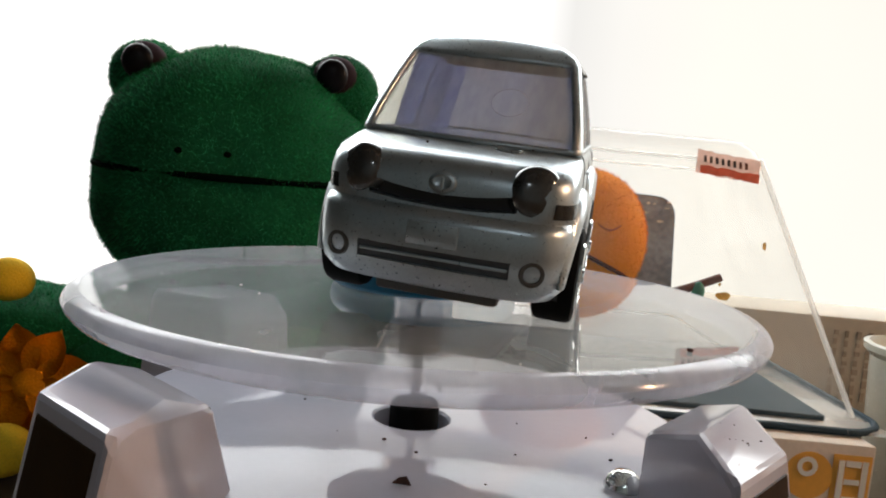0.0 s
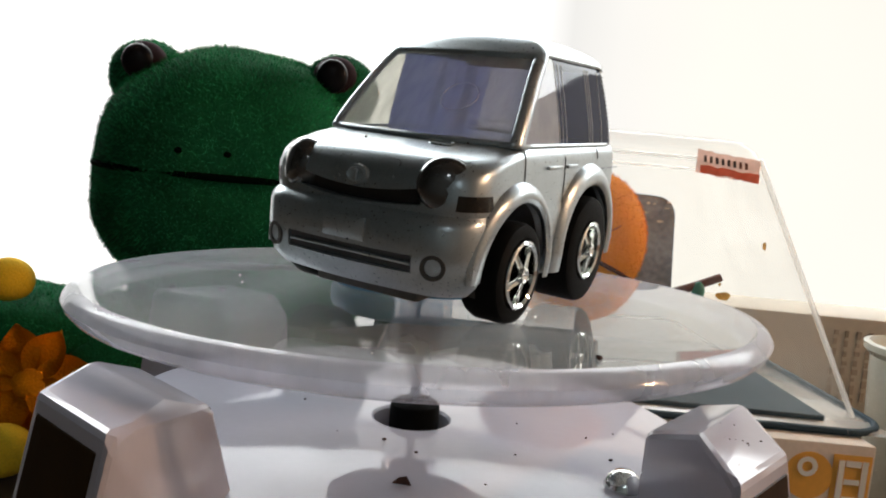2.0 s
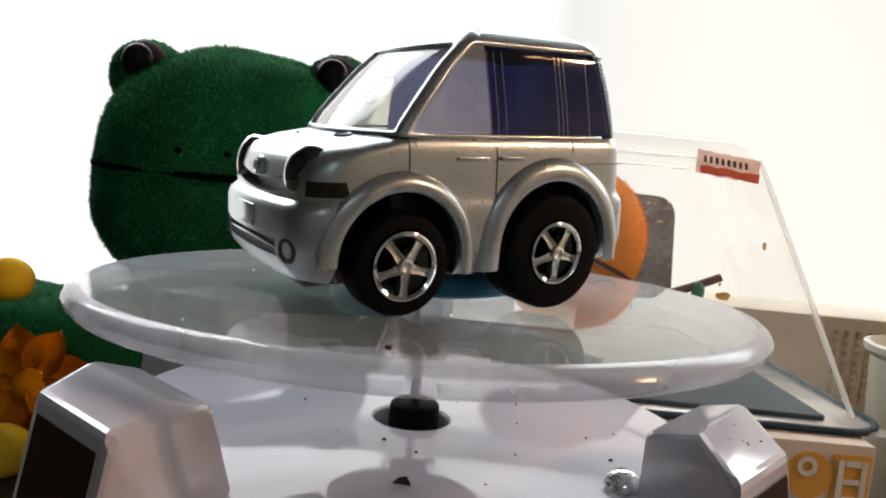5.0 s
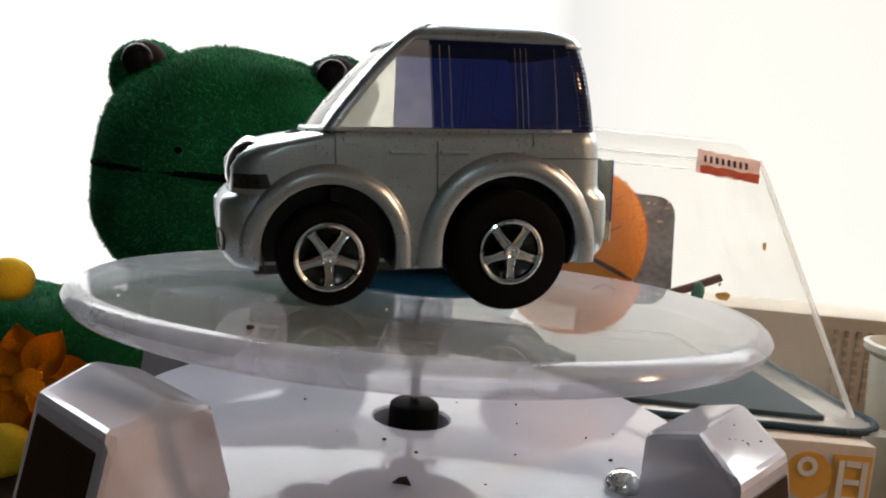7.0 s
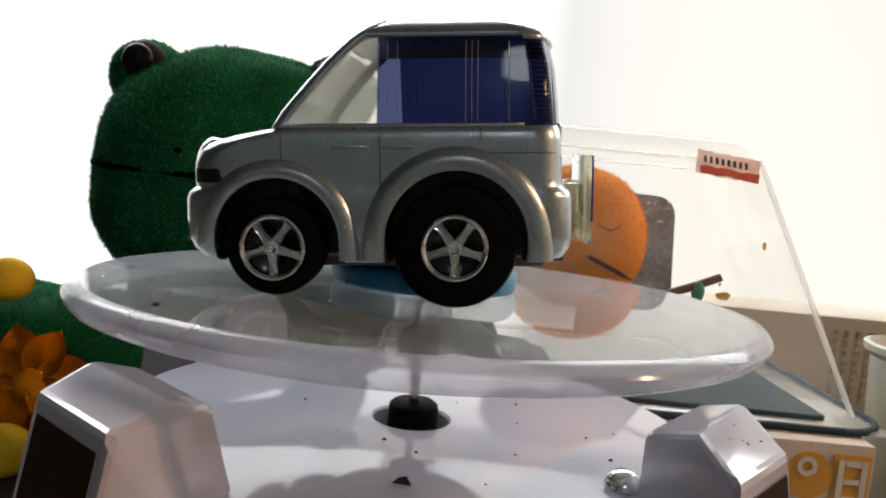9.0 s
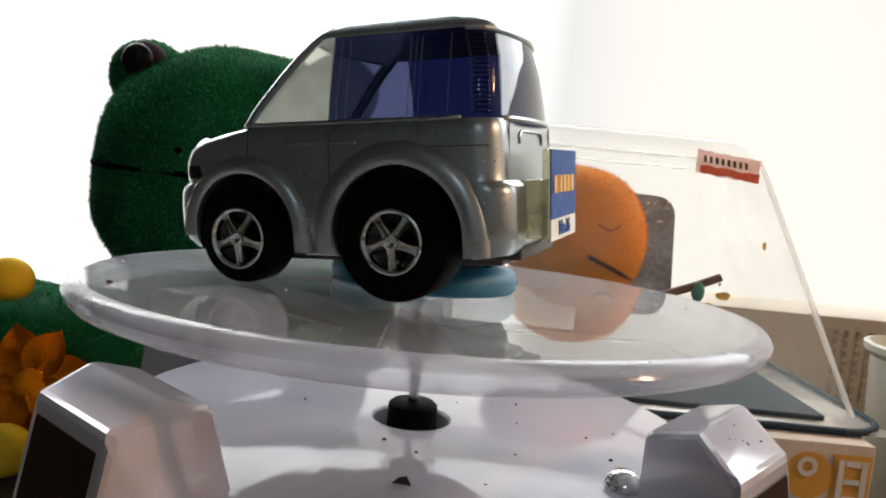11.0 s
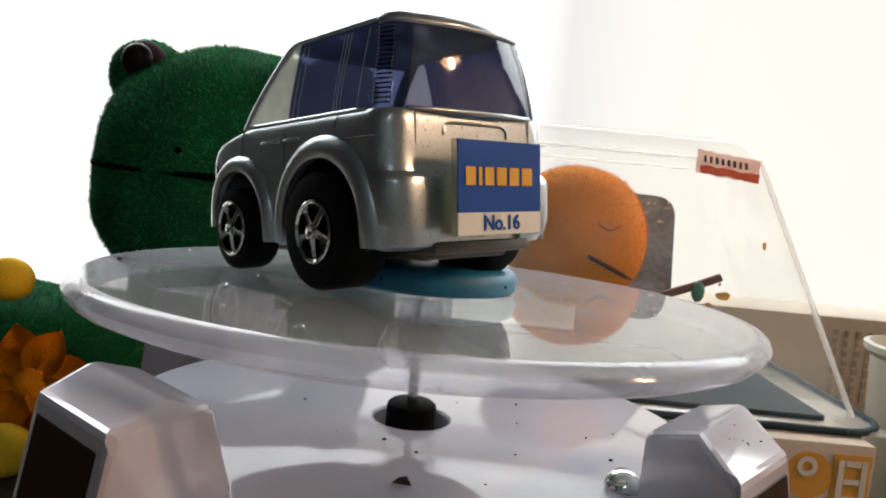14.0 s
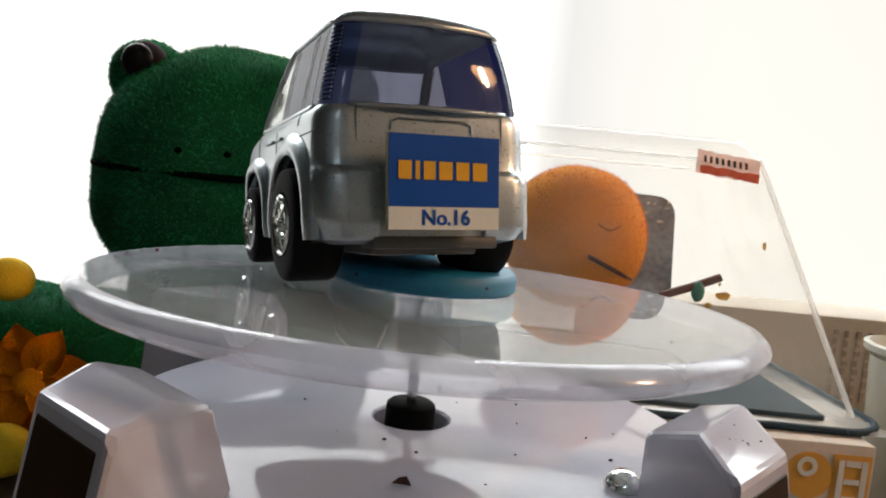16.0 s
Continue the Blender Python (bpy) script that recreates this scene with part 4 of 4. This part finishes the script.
def petal(length, width, turn, tilt, seed):
    """A broad felt petal with a blunt point, cupped along its middle."""
    bm = bmesh.new()
    rows = []
    for i in range(11):
        u = i / 10
        w = width * (math.sin(math.pi * min(0.06 + 0.80 * u ** 0.9, 1.0)) ** 0.8) * (1 - u ** 7)
        row = []
        for k in range(7):
            v = k / 3 - 1
            p = Vector((0.0015 + length * u, w * v, 0.0016 * v * v - 0.002 * u * u))
            p.z += 0.0012 * noise.noise(p * 170 + Vector((seed, 0, 0)))
            row.append(bm.verts.new(p))
        rows.append(row)
    for p, q in zip(rows, rows[1:]):
        for k in range(6):
            bm.faces.new([p[k], q[k], q[k + 1], p[k + 1]])
    bmesh.ops.solidify(bm, geom=bm.faces[:], thickness=0.0011)
    bmesh.ops.recalc_face_normals(bm, faces=bm.faces)
    bmesh.ops.transform(bm, matrix=Matrix.Rotation(turn, 4, "Z") @ Matrix.Rotation(tilt, 4, "Y"), verts=bm.verts)
    return bm


part("centre", ball(0.0036, 0.0036, 0.0022, (0, 0, 0.001), 24, 14, 0.0006, 120), M_FELT, flower, "orange felt flower centre")
for k in range(8):
    part("petal", petal(0.0125, 0.0046, 2 * math.pi * k / 8 + 0.32, radians(-16 if k % 2 else -4), k * 3.7), M_FELT, flower)
for k in range(3):
    a = 2 * math.pi * k / 3 + 0.5
    bm = ball(0.009, 0.004, 0.0012, (0, 0, 0), 16, 10, 0.0006, 120)
    bmesh.ops.transform(bm, matrix=Matrix.Rotation(a, 4, "Z") @ Matrix.Translation((0.015, 0, -0.003)), verts=bm.verts)
    part("leaf", bm, M_FROG, flower)
for x, y, z, r in ((-0.1005, 0.080, 0.0372, 0.0055), (-0.0856, 0.055, 0.0058, 0.0058)):
    yb = part("yellow_pompom", ball(r, r, r * 0.95, (0, 0, 0), 32, 20, 0.0005, 150), M_LEMON)
    yb.matrix_world = Matrix.Translation((x, y, z))
    tagged(yb, "soft yellow felt ball beside the frog", "felt ball", "yellow felt balls")

# ---- orange plush ball ----
orange = empty("orange_ball", "round orange fabric ball with a stitched dark line", "ball", Matrix.Translation((0.0335, 0.085, 0.0600)))
plush("body", ball(0.0170, 0.0165, 0.0168, (0, 0, 0), 56, 36, 0.0004, 90, power=2.1), 14000, 0.0007, 8, M_ORANGE, M_ORANGEPILE, orange)
line = []
for k in range(13):
    u = k / 12
    x, z = 0.0006 + 0.0142 * u, -0.0032 - 0.0060 * u
    line.append((x, -math.sqrt(max(0.0167 ** 2 - x * x - z * z, 1e-8)) - 0.0004, z))
part("stitched_line", tube(line, 0.00055, 6), M_STITCHDARK, orange, "dark stitched line")
line = []
for k in range(9):
    x = 0.0020 + 0.0055 * k / 8
    z = 0.0042 - 0.0012 * math.sin(math.pi * k / 8)
    line.append((x, -math.sqrt(max(0.0168 ** 2 - x * x - z * z, 1e-8)) - 0.00005, z))
part("stitched_line", tube(line, 0.00018, 6), M_STITCH, orange)

# ---- clear case on a printed box ----
case = empty("clear_case", "clear plastic case with sloping sides and a slate tray", "plastic case")
Y0, Y1 = 0.050, 0.115
bot, topz = 0.0300, 0.0835
XL0, XR0, XL1, XR1 = -0.006, 0.0890, 0.004, 0.0650


def case_ring(u, inset=0.0):
    """Outline of the case at height share u, rounded at the corners."""
    xl, xr = XL0 + (XL1 - XL0) * u + inset, XR0 + (XR1 - XR0) * u - inset
    ya, yb = Y0 + 0.008 * u + inset, Y1 - 0.006 * u - inset
    r = 0.006 - inset
    pts = []
    for cx, cy, a0 in ((xr - r, ya + r, -90), (xr - r, yb - r, 0), (xl + r, yb - r, 90), (xl + r, ya + r, 180)):
        for k in range(7):
            a = radians(a0 + 15 * k)
            pts.append((cx + r * math.cos(a), cy + r * math.sin(a)))
    return pts


bm = bmesh.new()
rings = []
for u, ins in ((0, 0), (0.25, 0), (0.5, 0), (0.75, 0), (0.90, 0), (0.955, 0.0006), (0.985, 0.0022), (1.0, 0.0050)):
    rings.append([bm.verts.new((x, y, bot + 0.001 + (topz - bot) * u)) for x, y in case_ring(u, ins)])
for a, b in zip(rings, rings[1:]):
    for i in range(28):
        bm.faces.new([a[i], a[(i + 1) % 28], b[(i + 1) % 28], b[i]])
bm.faces.new(rings[-1])
bmesh.ops.recalc_face_normals(bm, faces=bm.faces)
hood = part("hood", bm, M_CASE, case, "clear plastic hood", angle=60)
hood.visible_shadow = False
for k in (3, 24):
    pts = [(*case_ring(u)[k], bot + 0.001 + (topz - bot) * u) for u in np.linspace(0, 0.93, 10)]
    part("hood_edge", tube(pts, 0.00055, 8), M_CASE_EDGE, case, "thick clear edge")
lip = [(x, y, bot - 0.0004) for x, y in case_ring(0, -0.004)]
part("lip", tube(lip + lip[:1], 0.0008, 8), M_TRAY, case, "slate blue base lip")
lip = [(x, y, bot + (topz - bot) * 0.93) for x, y in case_ring(0.93, 0.0002)]
part("hood_edge", tube(lip + lip[:1], 0.0004, 8), M_CASE_EDGE, case)
part("flange", boxed(XL0 - 0.0035, XR0 + 0.0035, Y0 - 0.0035, Y1 + 0.0028, bot - 0.0010, bot - 0.0003, bev=0.0002), M_CASE_EDGE, case, "clear plastic flange").visible_shadow = False
part("tray", boxed(XL0 + 0.002, XR0 - 0.007, Y0 + 0.002, Y1 - 0.002, bot - 0.001, bot + 0.0008, bev=0.0003), M_TRAY, case, "slate blue plastic tray")


def sheet(outline, y, thick):
    """A thin upright sheet with the given outline of (x, z) points."""
    bm = bmesh.new()
    f = bm.faces.new([bm.verts.new((x, y, z)) for x, z in outline])
    for v in [v for v in bmesh.ops.extrude_face_region(bm, geom=[f])["geom"] if isinstance(v, bmesh.types.BMVert)]:
        v.co.y += thick
    bmesh.ops.recalc_face_normals(bm, faces=bm.faces)
    return bm


def torn(x0, x1, z0, z1, slope, ragged, seed, n=14):
    """Outline of a torn strip that falls towards x1."""
    rr = random.Random(seed)
    fall = lambda x: -slope * (x - x0)
    low = [(x0 + (x1 - x0) * k / n, z0 + rr.uniform(-ragged, ragged)) for k in range(n + 1)]
    high = [(x1 - (x1 - x0) * k / n, z1 + rr.uniform(-ragged, ragged)) for k in range(n + 1)]
    return [(x, z + fall(x)) for x, z in low + high]


lab = part("label", sheet(torn(0.0512, 0.0640, 0.0770, 0.0816, 0.10, 0.00018, 3), 0.0565, 0.0002), M_LABEL, case, "torn red and white paper label")
part("label_band", sheet(torn(0.0520, 0.0640, 0.0771, 0.0786, 0.10, 0.00025, 4), 0.0561, 0.0002), M_RED, lab, "red label band")
for k in range(8):
    x = 0.0526 + k * 0.0012
    z = 0.0793 - 0.10 * (x - 0.0512)
    part("label_bar", sheet([(x, z), (x + 0.0005, z), (x + 0.0003, z + 0.0013), (x - 0.0002, z + 0.0013)], 0.0561, 0.0002), M_INK if k < 6 else M_BROWN, lab)
for x, z, w, h, s in ((0.0598, 0.0524, 0.0016, 0.0010, 5), (0.0570, 0.0502, 0.0009, 0.0007, 6), (0.0588, 0.0548, 0.0004, 0.0004, 7), (0.0668, 0.0634, 0.0005, 0.0011, 8)):
    rr = random.Random(s)
    part("stain", sheet([(x + w * rr.uniform(0.6, 1.1) * math.cos(a * 0.6), z + h * rr.uniform(0.6, 1.1) * math.sin(a * 0.6)) for a in range(10)], 0.0558, 0.0001), M_STAIN, case, "tan stain on the plastic")

corner = [(0.0638 - 0.0055 + 0.0055 * math.cos(radians(a)), 0.0716 - 0.0055 + 0.0055 * math.sin(radians(a))) for a in range(0, 91, 10)]
slate = part("grey_card", bevelled(sheet([(0.040, 0.0318), (0.0662, 0.0318)] + corner + [(0.040, 0.0722)], 0.106, 0.0012), 0.0002, 1), M_SLATE)
tagged(slate, "worn grey-blue printed card standing in the case", "card")
rr = random.Random(12)
for k in range(9):
    x, z = rr.uniform(0.0540, 0.0618), 0.0712 - abs(rr.gauss(0, 0.0022)) - (0.0 if k < 6 else 0.006)
    w, h = rr.uniform(0.0004, 0.0013), rr.uniform(0.0002, 0.0005)
    part("worn_patch", sheet([(x + w * rr.uniform(0.5, 1.1) * math.cos(a * 0.6), z + h * rr.uniform(0.5, 1.1) * math.sin(a * 0.6)) for a in range(10)], 0.1057, 0.0002), M_CREAM, slate, "white worn patch")
stick = empty("brown_stick", "short dark brown stick lying in the case", "stick")
part("shaft", tube([(0.0490, 0.062, 0.0505), (0.0555, 0.062, 0.0531), (0.0612, 0.062, 0.0556)], 0.0009, 10), M_BROWN, stick)
part("tip", ball(0.0014, 0.0012, 0.0022, (0.0566, 0.0615, 0.0522), 16, 10), M_TEAL, stick, "small teal tag")

box_ob = empty("printed_box", "cream cardboard box with orange printing under the case", "cardboard box")
part("carton", boxed(-0.012, 0.0865, 0.041, 0.118, 0.0, 0.0288, bev=0.0006), M_CARD, box_ob)
part("printed_disc", lathe([(0, 0), (0.0046, 0), (0.0046, 0.0001), (0, 0.0001)], 32, m=Matrix.Translation((0.0742, 0.0409, 0.0222)) @ Matrix.Rotation(radians(90), 4, "X")), M_CARDORANGE, box_ob, "orange printed disc")
part("printed_ring", lathe([(0.0010, 0), (0.0019, 0), (0.0019, 0.0001), (0.0010, 0.0001)], 24, close=True,
                           m=Matrix.Translation((0.0737, 0.0406, 0.0240)) @ Matrix.Rotation(radians(90), 4, "X")), M_CREAM, box_ob)
part("printed_panel", boxed(0.0785, 0.0858, 0.0408, 0.0409, 0.0160, 0.0268), M_CARDORANGE, box_ob, "orange printed panel")
for x0, x1, z0, z1 in ((0.0795, 0.0806, 0.017, 0.0258), (0.0839, 0.0850, 0.017, 0.0258), (0.0808, 0.0837, 0.0246, 0.0258), (0.0808, 0.0837, 0.0212, 0.0222), (0.0808, 0.0837, 0.0178, 0.0188)):
    part("printed_bar", boxed(x0, x1, 0.0405, 0.0406, z0, z1), M_CREAM, box_ob)

beige = part("beige_box", boxed(0.060, 0.330, 0.1215, 0.150, 0.0, 0.0415, bev=0.001), M_BEIGE)
tagged(beige, "low beige printed carton standing behind the case", "box")
rr = random.Random(21)
for k in range(4):
    z = 0.0375
    while z > 0.017:
        h = rr.uniform(0.0010, 0.0028)
        x = 0.1195 + k * 0.0034
        part("printed_bar", boxed(x, x + rr.uniform(0.0009, 0.0016), 0.1211, 0.1214, z - h, z), M_FADED, beige)
        z -= h + rr.uniform(0.0006, 0.0014)
cup = part("pale_cup", lathe([(0, 0.0), (0.013, 0.0), (0.0145, 0.002), (0.0165, 0.041), (0.0180, 0.0425), (0.0181, 0.0440), (0.0170, 0.0443), (0.0158, 0.0425), (0.0135, 0.004), (0, 0.003)], 56), M_CUP)
cup.matrix_world = Matrix.Translation((0.1190, 0.070, 0.0)) @ Matrix.Diagonal((1, 1, 0.97, 1))
tagged(cup, "pale glazed cup with a rolled rim on the table", "cup")


# ---- motion ----
TURNS = [(0.0, 0.0), (0.5, -4.4), (1.0, -8.9), (1.5, -13.4), (2.0, -18.0), (2.5, -22.6), (3.0, -27.2), (3.5, -31.6), (4.0, -36.1), (4.83, -43.6),
         (5.67, -51.2), (6.5, -58.7), (7.0, -63.1), (7.5, -67.4), (8.0, -71.7), (8.5, -76.1), (9.0, -80.5), (9.83, -88.0), (10.67, -95.6), (11.5, -103.1), (12.0, -107.5),
         (12.5, -111.8), (13.0, -116.1), (13.5, -120.4), (14.0, -124.8), (14.5, -129.1), (15.0, -133.3), (15.5, -137.7), (16.0, -142.0)]


def motions():
    for thing, rest in ((plate, PLATE_REST), (puck, PLATE_REST), (car, CAR_REST)):
        walk(thing, [(t, Matrix.Rotation(radians(a), 4, "Z") @ rest) for t, a in TURNS])


motions()
